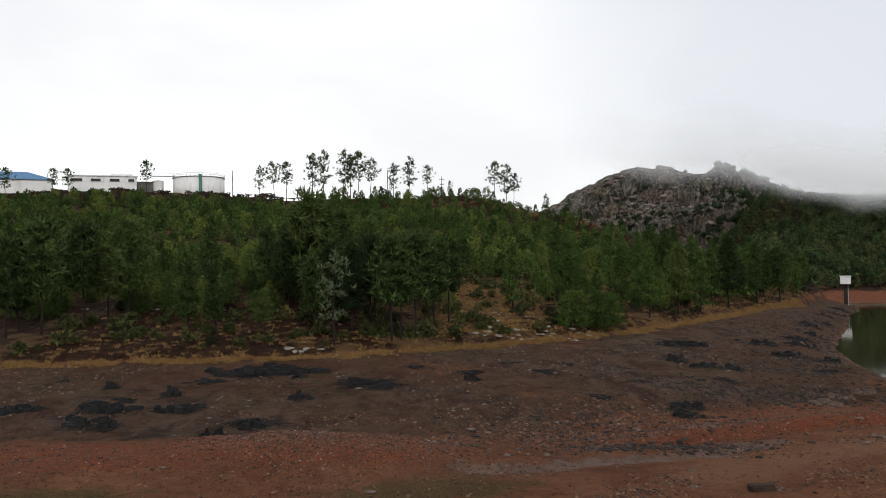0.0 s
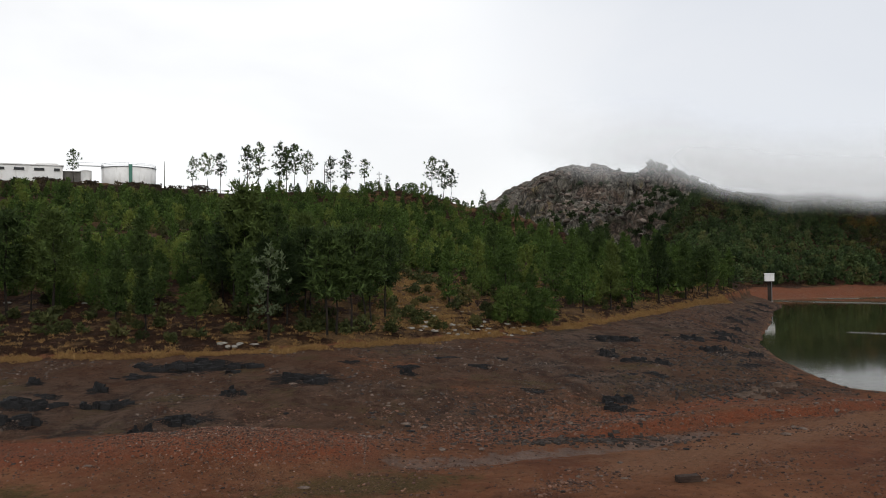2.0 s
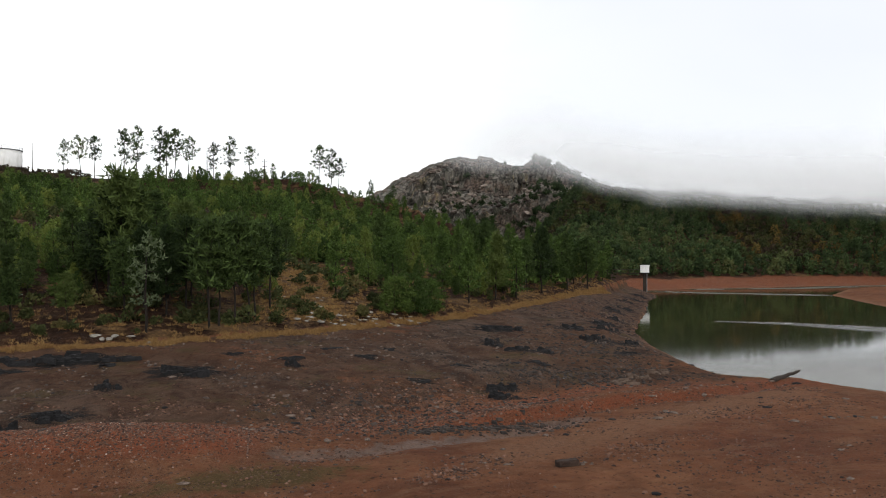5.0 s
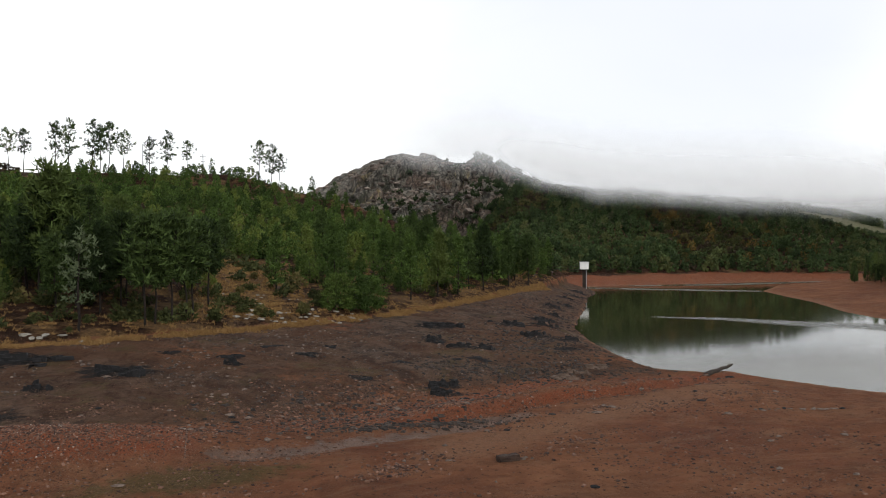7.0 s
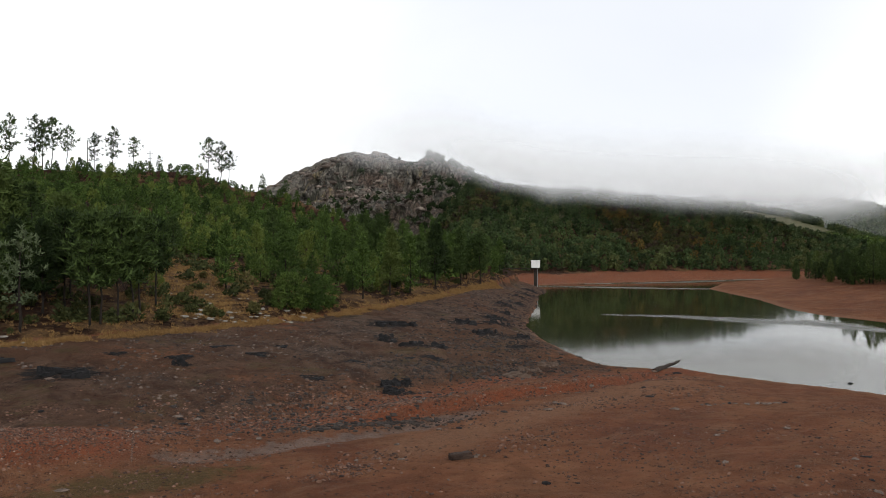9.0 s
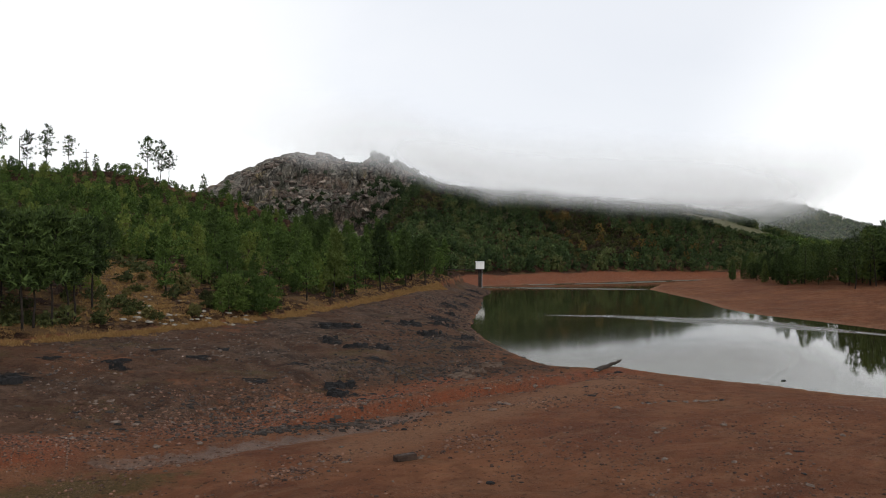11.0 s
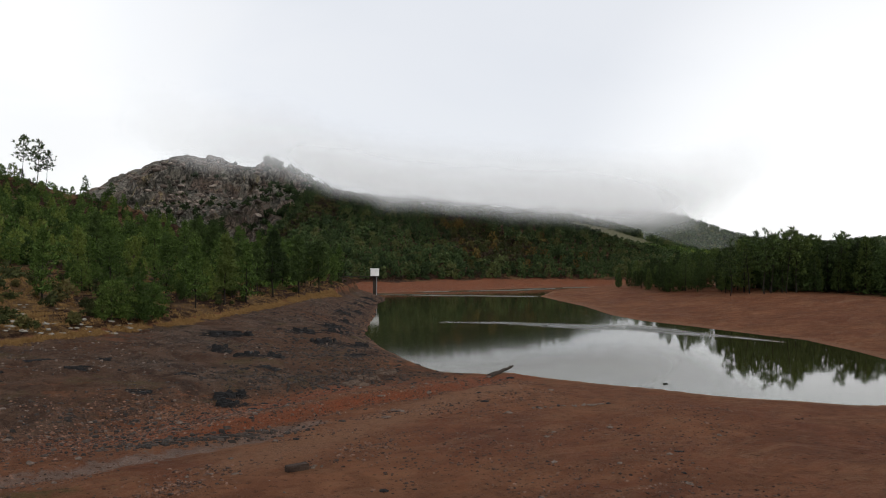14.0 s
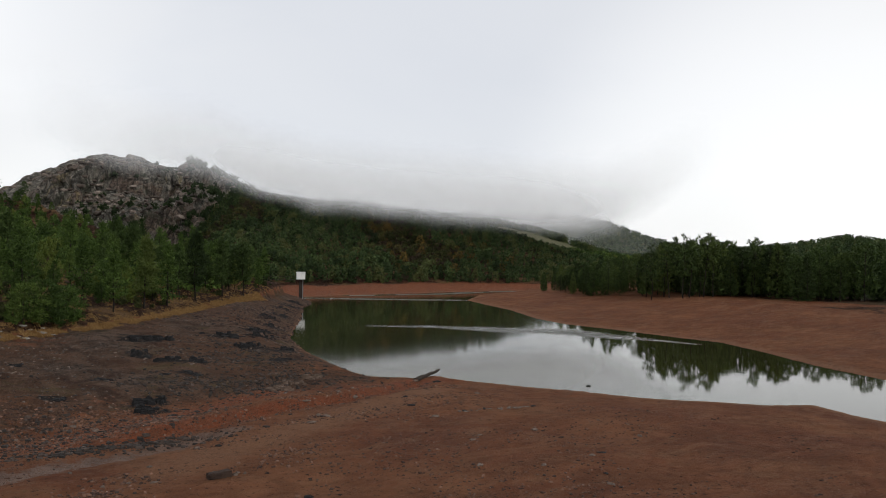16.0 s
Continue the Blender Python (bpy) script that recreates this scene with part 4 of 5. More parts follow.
# ---- pines of the near bank ----
PINES = [plant_master("pine_tree", *pine(100 + k, 8.5, 0.24 + 0.06 * (k % 3), 1.6 + 0.25 * (k % 2), 12, 6, 0.47, 13, 0.03, "cone" if k % 3 == 0 else "pine", trunk=0.011, fill=5, width=0.13), M_PINE) for k in range(6)]
BRIGHT = [plant_master("pine_tree", *pine(120 + k, 8.5, 0.16 + 0.05 * (k % 2), 1.9, 10, 5, 0.50, 12, 0.03, "cone", trunk=0.011, fill=4, width=0.14), M_YOUNG) for k in range(3)]
LEGGY = [plant_master("pine_tree", *pine(140 + k, 8.5, 0.42, 1.6, 10, 5, 0.58, 14, 0.06, trunk=0.010, width=0.13), M_PINE) for k in range(3)]
YOUNG = [plant_master("young_pine", pine(200 + k, 4.0, 0.05, 1.25, 6, 4, 0.42, 2, 0.02, "cone", 0.014)[0], crown(210 + k, 4.2, 3.2, 0.03, 190, 0.48, 9, 0.15, "cone" if k < 2 else "round"), M_YOUNG) for k in range(4)]
CROWNED = [plant_master("tall_pine", *pine(300 + k, 12.0, 0.36 + 0.14 * (k % 2), 1.9 + 0.5 * (k % 2), 8, 5, 0.70, 9, 0.04, "pine", 0.009, 2, 0.2), M_PINE) for k in range(5)]
SILVER = plant_master("young_eucalyptus", *pine(161, 8.6, 0.30, 1.6, 10, 4, 0.36, 12, 0.05, width=0.2, fill=2), M_SILVER)

BROAD = plant_master("young_pine", pine(230, 3.4, 0.05, 1.2, 6, 4, 0.4, 2, 0.02, "cone", 0.014)[0], crown(231, 3.9, 4.6, 0.0, 420, 0.42, 10, 0.14, "round"), M_YOUNG)

taken = {}


def free_spot(x, y, gap):
    """Books a place that keeps its distance from those booked before."""
    i, j = int(x // 6), int(y // 6)
    for a in (i - 1, i, i + 1):
        for b in (j - 1, j, j + 1):
            for px, py in taken.get((a, b), ()):
                if (px - x) ** 2 + (py - y) ** 2 < gap * gap:
                    return False
    taken.setdefault((i, j), []).append((x, y))
    return True


SHORE = RIM[2:12]
SEG = np.hypot(*np.diff(SHORE, axis=0).T)
RUN = np.concatenate([[0], np.cumsum(SEG)])


def rim_points(s, back):
    """Points s (0 to 1) along the visible rim and so many metres uphill of it."""
    s, back = np.asarray(s, float), np.asarray(back, float)
    d = s * RUN[-1]
    k = np.clip(np.searchsorted(RUN, d, side="right") - 1, 0, len(SEG) - 1)
    p, q = SHORE[k], SHORE[k + 1]
    u = (q - p) / SEG[k][:, None]
    return p + u * (d - RUN[k])[:, None] + np.stack([-u[:, 1], u[:, 0]], 1) * back[:, None]


def along_rim(s, back):
    p = rim_points([s], [back])[0]
    return float(p[0]), float(p[1])


PINE_LABELS = ["slender dark green pine with a bare lower trunk", "bushy dark green pine on the grassy bank", "fresh green pine with layered branches on the bank"]


def bank_pine(x, y, h, leggy, bright=False):
    pool = LEGGY if leggy else BRIGHT if bright else PINES
    place(pool[int(rng.integers(len(pool)))], x, y, PINE_LABELS[0 if leggy else 2 if bright else 1], "pine tree", "pines on the bank", rng.uniform(0, 360), h / 8.5)


# the front row, tree by tree: x, y, height
for x, y, h in ((-43.3, 80.5, 9.5), (-43.0, 82.6, 9.4), (-38.2, 86.7, 10.5), (-36.9, 89.5, 7.4), (-33.0, 85.3, 10.5), (-25.4, 80.5, 7.3), (-22.2, 79.4, 6.9), (-17.5, 79.1, 4.5), (-14.3, 89.1, 13.4), (-15.9, 90.6, 11.2), (-12.6, 91.2, 11.5), (-17.6, 93.5, 9.4), (-10.2, 92.0, 8.2), (-20.5, 95.0, 8.8), (-7.6, 90.5, 7.6), (-9.5, 84.0, 8.6), (-7.8, 86.5, 9.2), (-11.8, 86.0, 8.5), (-13.2, 82.8, 7.2), (-6.2, 94.0, 9.0), (-4.0, 97.0, 8.5), (-9.0, 98.0, 9.5),
                (8.4, 99.3, 7.9), (13.6, 113.0, 7.1), (16.5, 106.2, 8.2), (22.4, 103.4, 8.4), (25.6, 101.9, 8.0), (30.4, 106.2, 9.2), (35.1, 111.8, 8.5), (43.0, 123.2, 10.4), (51.0, 133.1, 9.9), (58.9, 143.4, 9.5), (70.4, 162.9, 6.2)):
    free_spot(x, y, 0.1)
    bank_pine(x, y, h, False, x > 8 and h < 8.6)
for x, y, h in ((-40.3, 81.5, 11.3), (-5.1, 78.5, 9.9), (-4.3, 79.6, 9.0), (-2.9, 80.6, 10.1), (-1.8, 82.4, 9.4), (-1.0, 84.0, 9.3), (0.5, 88.4, 8.9)):
    free_spot(x, y, 0.1)
    bank_pine(x, y, h, True)
free_spot(-10.4, 76.2, 1)
place(SILVER, -10.4, 76.2, "young silver-green eucalyptus above the grass fringe", "eucalyptus", "", 40, 1.0)
# the thicker wood towards the point, and stragglers behind the front row
made, tries = 0, 0
while made < 72 and tries < 4000:
    tries += 1
    s = rng.uniform(0.0, 0.985)
    back = 3.0 + abs(rng.normal()) * (20 if s < 0.5 else 13)
    if s < 0.5 and (back < 12 or rng.uniform() < 0.82):
        continue
    x, y = along_rim(s, back)
    b = math.degrees(math.atan2(x, y))
    if -0.5 < b < 7.5 and back < 34:
        continue
    if not free_spot(x, y, 3.0):
        continue
    bank_pine(x, y, rng.uniform(4.5, 8.8), False, x > 4 and rng.uniform() < 0.7)
    made += 1

# young pines over the hillside: the nearer ones one by one, the rest as a stand
N = 16000
bb, dd = np.radians(rng.uniform(-34, 27, N)), 88 + 212 * rng.uniform(size=N) ** 0.8
sx, sy = dd * np.sin(bb), dd * np.cos(bb)
rd = line_distance(sx, sy, RIM, True)[0]
crest = line_distance(sx, sy, RIDGE)[0]
good = inside(sx, sy, RIM) & ((fbm(sx / 13, sy / 13, 3, 91) > -0.2) | (crest < 16)) & ~((rd < 15) & (sx < 25)) & ~((np.degrees(bb) > 0.8) & (np.degrees(bb) < 6.3) & (dd < 124)) & (rd > 5) & ~((sx < -42) & (crest < 50 + 8 * rng.normal(size=N)))
spots = [(float(d), float(x), float(y)) for d, x, y in zip(dd[good], sx[good], sy[good]) if free_spot(x, y, 1.6 + d * 0.005)][:3000]
spots.sort()
for d, x, y in spots[:200]:
    place(YOUNG[int(rng.integers(4))], x, y, "young bright green pine on the hillside", "pine tree", "young pines on the hill", rng.uniform(0, 360), rng.uniform(0.45, 1.0))


def stand(name, template, wood, pts, scales, material, label, category):
    pts = np.asarray(pts, float)
    z = heights(pts[:, 0], pts[:, 1]) - 0.05
    turns = rng.uniform(0, 6.28, len(pts))
    place3 = np.stack([pts[:, 0], pts[:, 1], z], 1)
    v, f = scatter(template, place3, scales, turns, rng)
    ob = tint(mesh_object(name, v, f, material), rng.uniform(size=len(pts)), len(template[0]))
    return tagged(ob, label, category, kind="stuff")


rest = np.array([(x, y) for d, x, y in spots[200:]])
for k in range(3):
    tpl = crown(220 + k, 4.3, 3.4, 0.02, 110, 0.72, 4, 0.26, "cone" if k < 2 else "round")
    stand("hillside_pines", tpl, None, rest[k::3], rng.uniform(0.36, 1.02, len(rest[k::3])), M_YOUNG, "dense young green pines covering the hillside", "trees")

ridge_scrub = []
while len(ridge_scrub) < 420:
    b, d = rng.uniform(-32, -11), rng.uniform(245, 284)
    ridge_scrub.append(on_bearing(b, d))
thicket = rim_points(rng.uniform(0, 0.95, 700), 4 + rng.uniform(size=700) * 150)
thicket = thicket[inside(thicket[:, 0], thicket[:, 1], RIM)]
stand("ridge_scrub", bush(31, 3.0, 1.9, 26, 0.6, 6)[1], None, ridge_scrub, rng.uniform(0.5, 1.2, len(ridge_scrub)), M_BROWN, "rust-brown scrub along the ridge by the tank", "scrub")
stand("undergrowth", bush(32, 1.8, 1.1, 26, 0.36, 6)[1], None, thicket, rng.uniform(0.5, 1.5, len(thicket)), M_SHRUB, "dull green undergrowth between the pines", "scrub")

# tall pines on the skyline
for b, d, sc in ((-29.2, 250, 0.9), (-28.2, 268, 0.7), (-25.6, 275, 0.6), (-24.6, 270, 0.6), (-19.9, 282, 0.75), (-12.6, 285, 0.75), (-11.6, 280, 0.85), (-10.8, 284, 0.9), (-9.0, 278, 1.05), (-8.3, 282, 1.1),
                 (-6.9, 280, 1.1), (-6.4, 276, 1.05), (-5.9, 284, 1.1), (-5.0, 280, 0.9), (-3.4, 284, 0.85), (-2.3, 280, 0.95), (-1.0, 283, 0.75), (0.6, 288, 0.5), (3.6, 272, 0.9), (4.5, 268, 0.9), (5.0, 270, 0.7), (7.3, 262, 0.45), (8.9, 262, 0.45)):
    x, y = on_bearing(b, d)
    place(CROWNED[int(rng.integers(5))], x, y, "tall thin pine with a bare trunk on the ridge", "pine tree", "pines on the skyline", rng.uniform(0, 360), sc * 1.22)

# woods across the lake
N = 9000
deg = rng.uniform(19.5, 50, N)
foot = np.interp(deg, FAR_FOOT[:, 0], FAR_FOOT[:, 1])
dd = foot + (372 - foot) * rng.uniform(size=N) ** 0.85
pts = np.stack([dd * np.sin(np.radians(deg)), dd * np.cos(np.radians(deg))], 1)
ld = line_distance(pts[:, 0], pts[:, 1], LAKE, True)[0]
up = (dd - foot) / (347 - foot)
# open scrub on the middle of the slope, thinner towards its lower end
bare = fbm(pts[:, 0] / 24, pts[:, 1] / 24, 4, 191) + 0.55 * bell(deg, up, 34, 0.5, 7, 0.28)
ok = (ld > 11) & ~inside(pts[:, 0], pts[:, 1], LAKE) & ~inside(pts[:, 0], pts[:, 1], RIM)
wood = pts[ok & (bare < 0.30)]
wood = np.array([p for p in wood if free_spot(p[0], p[1], 2.1)])
sc = rng.uniform(0.42, 0.85, len(wood)) * np.interp(np.hypot(wood[:, 0], wood[:, 1]), [250, 345], [1.15, 0.8])
for k in range(3):
    tpl = crown(400 + k, 5.6, 4.2, 0.02, 46, 1.25, 4, 0.32, "cone" if k < 1 else "round")
    stand("far_forest", tpl, None, wood[k::3], sc[k::3], M_FAR, "dark green pine forest on the hill across the lake", "forest")
open_ground = pts[ok & (bare > 0.2)]
stand("far_scrub", bush(7, 4, 2.2, 30, 0.9, 6)[1], None, open_ground[::3], rng.uniform(0.4, 1.0, len(open_ground[::3])), M_BROWN, "bare brown scrub among the far pines", "scrub")
stand("far_bushes", crown(408, 2.6, 3.4, 0.0, 30, 0.9, 5, 0.3, "round"), None, open_ground[1::2], rng.uniform(0.4, 1.0, len(open_ground[1::2])), M_SHRUB, "olive bushes among the brown scrub", "scrub")
autumn = np.array([on_bearing(b, d) for b, d in zip(rng.uniform(31, 41, 26), rng.uniform(285, 322, 26))])
stand("autumn_trees", crown(409, 5.0, 4.2, 0.05, 44, 0.8, 6, 0.28, "round"), None, autumn, rng.uniform(0.5, 1.0, 26), M_AUTUMN, "ochre leafed trees on the far slope", "trees")

# trees on the shore to the right
WOODS = [plant_master("shore_pine", pine(500 + k, 9.5, 0.20, 1.8, 8, 4, 0.8, 2, 0.03)[0], crown(510 + k, 9.5, 4.4, 0.10, 240, 0.64, 7, 0.22, ("round", "cone")[k % 2], 6), M_PINE) for k in range(4)]
EDGE = np.array([(160, 172), (152, 152), (147, 139), (148.5, 123), (152, 111), (165, 104), (158, 92), (166, 82), (190, 70), (215, 40)], float)
made = 0
while made < 190:
    k = int(rng.integers(len(EDGE) - 1))
    p = EDGE[k] + (EDGE[k + 1] - EDGE[k]) * rng.uniform()
    back = abs(rng.normal()) * 14
    x, y = float(p[0] + back * 0.85 + 1), float(p[1] + back * 0.5 + 1)
    if not free_spot(x, y, 2.2):
        continue
    place(WOODS[int(rng.integers(4))], x, y, "dark green pine in the shore wood beyond the red beach", "pine tree", "pines of the shore wood", rng.uniform(0, 360), rng.uniform(0.65, 1.2) * float(np.interp(math.degrees(math.atan2(x, y)), [42, 46, 48.5, 51, 54, 57, 59, 66], [0.62, 0.72, 0.82, 1.10, 1.25, 1.15, 1.0, 1.15])))
    made += 1
pts = []
while len(pts) < 850:
    b, d = rng.uniform(44, 72), 190 + 400 * rng.uniform()
    x, y = on_bearing(b, d)
    if x > 175 and b > 50 + rng.uniform() * 3:
        pts.append((x, y))
pts = np.array(pts)
stand("shore_wood", crown(404, 9.0, 5.0, 0.05, 46, 1.4, 4, 0.34, "round", 6), None, pts, rng.uniform(0.45, 0.85, len(pts)), M_FAR, "dark green pine wood behind the shore", "forest")

# loose tall crowns that stand over the shore wood
for b, d, sc in ((50.4, 186, 0.95), (51.6, 190, 0.98), (52.5, 186, 1.08), (52.9, 188, 1.0), (53.8, 190, 1.12), (54.4, 192, 1.0), (57.0, 196, 1.06), (58.0, 194, 0.9)):
    x, y = on_bearing(b, d)
    place(CROWNED[int(rng.integers(5))], x, y, "tall thin tree with a loose crown above the shore wood", "tree", "tall trees of the shore wood", rng.uniform(0, 360), sc)

# hedge along the top of the meadow, and the planted slopes beyond it
pts = [on_bearing(b, np.interp(b, MEADOW[:, 0], MEADOW[:, 2]) + rng.normal() * 7 - 3) for b in rng.uniform(35.5, 49.5, 260)]
stand("meadow_hedge", crown(410, 6.0, 6.0, 0.0, 40, 1.6, 4, 0.34, "round"), None, pts, rng.uniform(0.5, 1.0, len(pts)), M_FAR, "dark hedge of trees above the meadow", "hedge")
pts = [on_bearing(b, 790 + 375 * u) for b, u in zip(rng.uniform(33, 70, 5200), rng.uniform(size=5200))]
stand("distant_woods", crown(406, 5.0, 7.0, 0.0, 12, 2.6, 3, 0.48, "round"), None, pts, rng.uniform(0.5, 0.95, len(pts)), M_FAR, "distant wooded slopes under the cloud", "forest")
pts = [on_bearing(b, d) for b, d in zip(rng.uniform(45, 70, 900), rng.uniform(380, 640, 900))]
stand("valley_trees", crown(407, 6.5, 6.0, 0.0, 34, 1.6, 4, 0.34, "round"), None, pts, rng.uniform(0.4, 0.9, len(pts)), M_YOUNG, "yellowish green woods on the low hills beyond the shore", "forest")

# shrubs of the near bank
for x, y, w in ((14.2, 91.0, 1.0), (16.6, 92.2, 1.15), (18.9, 94.2, 0.95)):
    place(BROAD, x, y, "broad bright green bushy pine beside the grass fringe", "pine tree", "young pines on the hill", rng.uniform(0, 360), w)
SHRUBS = [plant_master("shrub", *bush(600 + k, 1.7, 1.2, 60, 0.28, 9), M_SHRUB, "woody_base", "foliage") for k in range(3)]
for k in range(190):
    x, y = along_rim(rng.uniform(0, 0.97), 1.6 + abs(rng.normal()) * 14)
    place(SHRUBS[k % 3], x, y, "low dull green shrub under the pines", "shrub", "shrubs on the bank", rng.uniform(0, 360), rng.uniform(0.35, 1.0))

# dry grass along the rim
g_pts = np.concatenate([rim_points(rng.uniform(0, 0.80, 6000), rng.normal(size=6000) * 0.45 - 0.35), rim_points(rng.uniform(0, 0.9, 2500), np.abs(rng.normal(size=2500)) * 12)])
clear = np.stack([5 + rng.normal(size=1500) * 3.5, rng.uniform(84, 124, 1500)], 1)
g_pts = np.concatenate([g_pts, clear])
g_pts = g_pts[fbm(g_pts[:, 0] / 1.5, g_pts[:, 1] / 1.5, 2, 95) > -0.35]
blade = tufts(np.zeros((5, 3)) + rng.normal(size=(5, 3)) * (0.12, 0.12, 0), np.tile((0, 0, 1.3), (5, 1)), np.full(5, 0.27), 5, rng, 0.08, 0.8)
stand("dry_grass", blade, None, g_pts, rng.uniform(0.5, 1.25, len(g_pts)), M_STRAW, "tawny dry grass fringe along the old waterline", "grass")

# scrub and small pines on the ledges and at the foot of the crag
cx, cy, cz, cf = CRAG
ledges = []
for k in range(700):
    wooded = k > 220
    i = int(cx.shape[0] - 4 - min(abs(rng.normal()) * 0.13, 0.5) * cx.shape[0]) if wooded else int(rng.integers(10, cx.shape[0] - 10))
    j = int(rng.integers(3, cx.shape[1] // 2)) if wooded else int(min(cx.shape[1] // 2 - 2, abs(rng.normal()) * 30 + 8))
    ledges.append((cx[i, j], cy[i, j], cz[i, j] - 0.3))
ledges = np.array(ledges)
v, f = scatter(bush(33, 3.2, 2.6, 26, 0.85, 6)[1], ledges, rng.uniform(0.4, 1.2, len(ledges)), rng.uniform(0, 6.28, len(ledges)), rng)
tagged(tint(mesh_object("crag_scrub", v, f, M_FAR), rng.uniform(size=1), len(v)), "dark scrub growing on ledges of the crag", "scrub", kind="stuff")

for m in PINES + BRIGHT + LEGGY + YOUNG + CROWNED + [SILVER, BROAD] + WOODS + SHRUBS:
    drop_master(m)

# ---- slate ledges on the bank ----
def shard(seed, l, w, h):
    """A jagged slab: an uneven outline, split into two leaves that overlap like slate."""
    g = np.random.default_rng(seed)
    bm = bmesh.new()
    for leaf in range(2):
        n = 9
        ang = np.sort(g.uniform(0, 6.283, n))
        rad = g.uniform(0.65, 1.1, n)
        z0, z1 = h * (leaf * 0.35 - 0.7), h * (0.55 + leaf * 0.45)
        sx, ox = 1 - 0.3 * leaf, g.uniform(-0.15, 0.15) * l
        low = [bm.verts.new((math.cos(a) * r * l / 2 * sx * 1.05 + ox, math.sin(a) * r * w / 2 * sx * 1.05, z0)) for a, r in zip(ang, rad)]
        top = [bm.verts.new((math.cos(a) * r * l / 2 * sx + ox, math.sin(a) * r * w / 2 * sx, z1 + g.uniform(-0.25, 0.25) * h)) for a, r in zip(ang, rad)]
        for k in range(n):
            q = (k + 1) % n
            bm.faces.new((low[k], low[q], top[q], top[k]))
        hub = bm.verts.new((ox, 0, z1 + 0.15 * h))
        for k in range(n):
            bm.faces.new((top[k], top[(k + 1) % n], hub))
    return bm


def outcrop(k, x, y, length, depth, material, label, rise_=0.20):
    """A ledge of overlapping slabs, each a piece of its own."""
    g = np.random.default_rng(900 + k)
    z = height(x, y)
    t = thing("slate_outcrop", x, y, z, label, "rock outcrop", "rock outcrops on the bank")
    n = int(4 + length * 1.5)
    for i in range(n):
        l = g.uniform(0.28, 0.55) * length / (1 + 0.06 * n)
        l = max(l, 0.45)
        px, py = g.normal() * length * 0.24, g.normal() * depth * 0.30
        piece = part("slab", shard(int(g.integers(1e6)), l * g.uniform(0.8, 1.5), l * g.uniform(0.5, 1.0), rise_ * g.uniform(0.4, 1.1)), material, t)
        piece.matrix_basis = pose(px, py, height(x + px, y + py) - z - 0.02, g.uniform(-14, 4), g.uniform(-6, 6), g.uniform(-40, 40))


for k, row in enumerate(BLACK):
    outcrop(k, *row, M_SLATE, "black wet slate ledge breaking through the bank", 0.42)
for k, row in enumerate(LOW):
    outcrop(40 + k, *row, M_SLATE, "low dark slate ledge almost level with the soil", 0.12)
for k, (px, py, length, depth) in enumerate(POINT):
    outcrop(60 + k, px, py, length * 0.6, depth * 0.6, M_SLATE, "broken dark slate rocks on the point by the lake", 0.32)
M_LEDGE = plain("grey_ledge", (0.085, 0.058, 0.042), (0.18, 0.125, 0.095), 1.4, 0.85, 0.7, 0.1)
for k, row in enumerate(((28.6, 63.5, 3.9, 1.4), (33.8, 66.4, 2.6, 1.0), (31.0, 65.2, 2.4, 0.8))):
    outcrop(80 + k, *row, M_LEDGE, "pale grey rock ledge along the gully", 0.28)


# ---- stones ----
def pebble(seed, rounds=1):
    g = np.random.default_rng(seed)
    bm = bmesh.new()
    if rounds:
        bmesh.ops.create_icosphere(bm, subdivisions=rounds, radius=0.5)
    else:
        bmesh.ops.create_cone(bm, cap_ends=True, cap_tris=False, segments=4, radius1=0.55, radius2=0.3, depth=0.7)
    bmesh.ops.triangulate(bm, faces=bm.faces[:])
    for v in bm.verts:
        v.co = v.co * g.uniform(0.72, 1.2)
    bm.verts.ensure_lookup_table()
    v = np.array([tuple(v.co) for v in bm.verts]) * (1.25, 0.9, 0.6) + (0, 0, 0.12)
    f = np.array([[x.index for x in q.verts] for q in bm.faces])
    bm.free()
    return v, f


def stone_material(name, a, b, c):
    s = Shade(name, 0.85)
    own = s.island()
    col = s.mix(s.math("MULTIPLY", own, own), a, b)
    col = s.mix(s.math("MULTIPLY", s.noise(3.0, 4), 0.6), col, c)
    return s.done(col, s.noise(18, 4), 0.5, 0.03)


M_RED_GRAVEL = stone_material("red_gravel", (0.014, 0.008, 0.006), (0.25, 0.135, 0.090), (0.100, 0.045, 0.028))
M_GREY_GRAVEL = stone_material("grey_gravel", (0.022, 0.017, 0.015), (0.19, 0.140, 0.11), (0.075, 0.050, 0.038))
M_DARK_GRAVEL = stone_material("dark_gravel", (0.010, 0.009, 0.008), (0.085, 0.060, 0.048), (0.035, 0.024, 0.019))
M_POINT_GRAVEL = stone_material("broken_brown_rock", (0.012, 0.009, 0.008), (0.135, 0.082, 0.060), (0.060, 0.034, 0.025))
M_LIGHT_GRAVEL = stone_material("pale_gravel", (0.28, 0.20, 0.15), (0.50, 0.42, 0.36), (0.30, 0.20, 0.15))


def gravel(name, count, where, sizes, material, label, seed):
    g = np.random.default_rng(seed)
    pts = where(g, count)[:count]
    z = heights(pts[:, 0], pts[:, 1])
    size = sizes[0] + (sizes[1] - sizes[0]) * g.uniform(size=len(pts)) ** 3.0
    keep = z > 0.02
    p3 = np.stack([pts[:, 0], pts[:, 1], z - size * 0.10], 1)[keep]
    v, f = scatter(pebble(seed, 0), p3, size[keep], g.uniform(0, 6.28, keep.sum()), g, 0.3)
    return tagged(mesh_object(name, v, f, material), label, "gravel", kind="stuff")


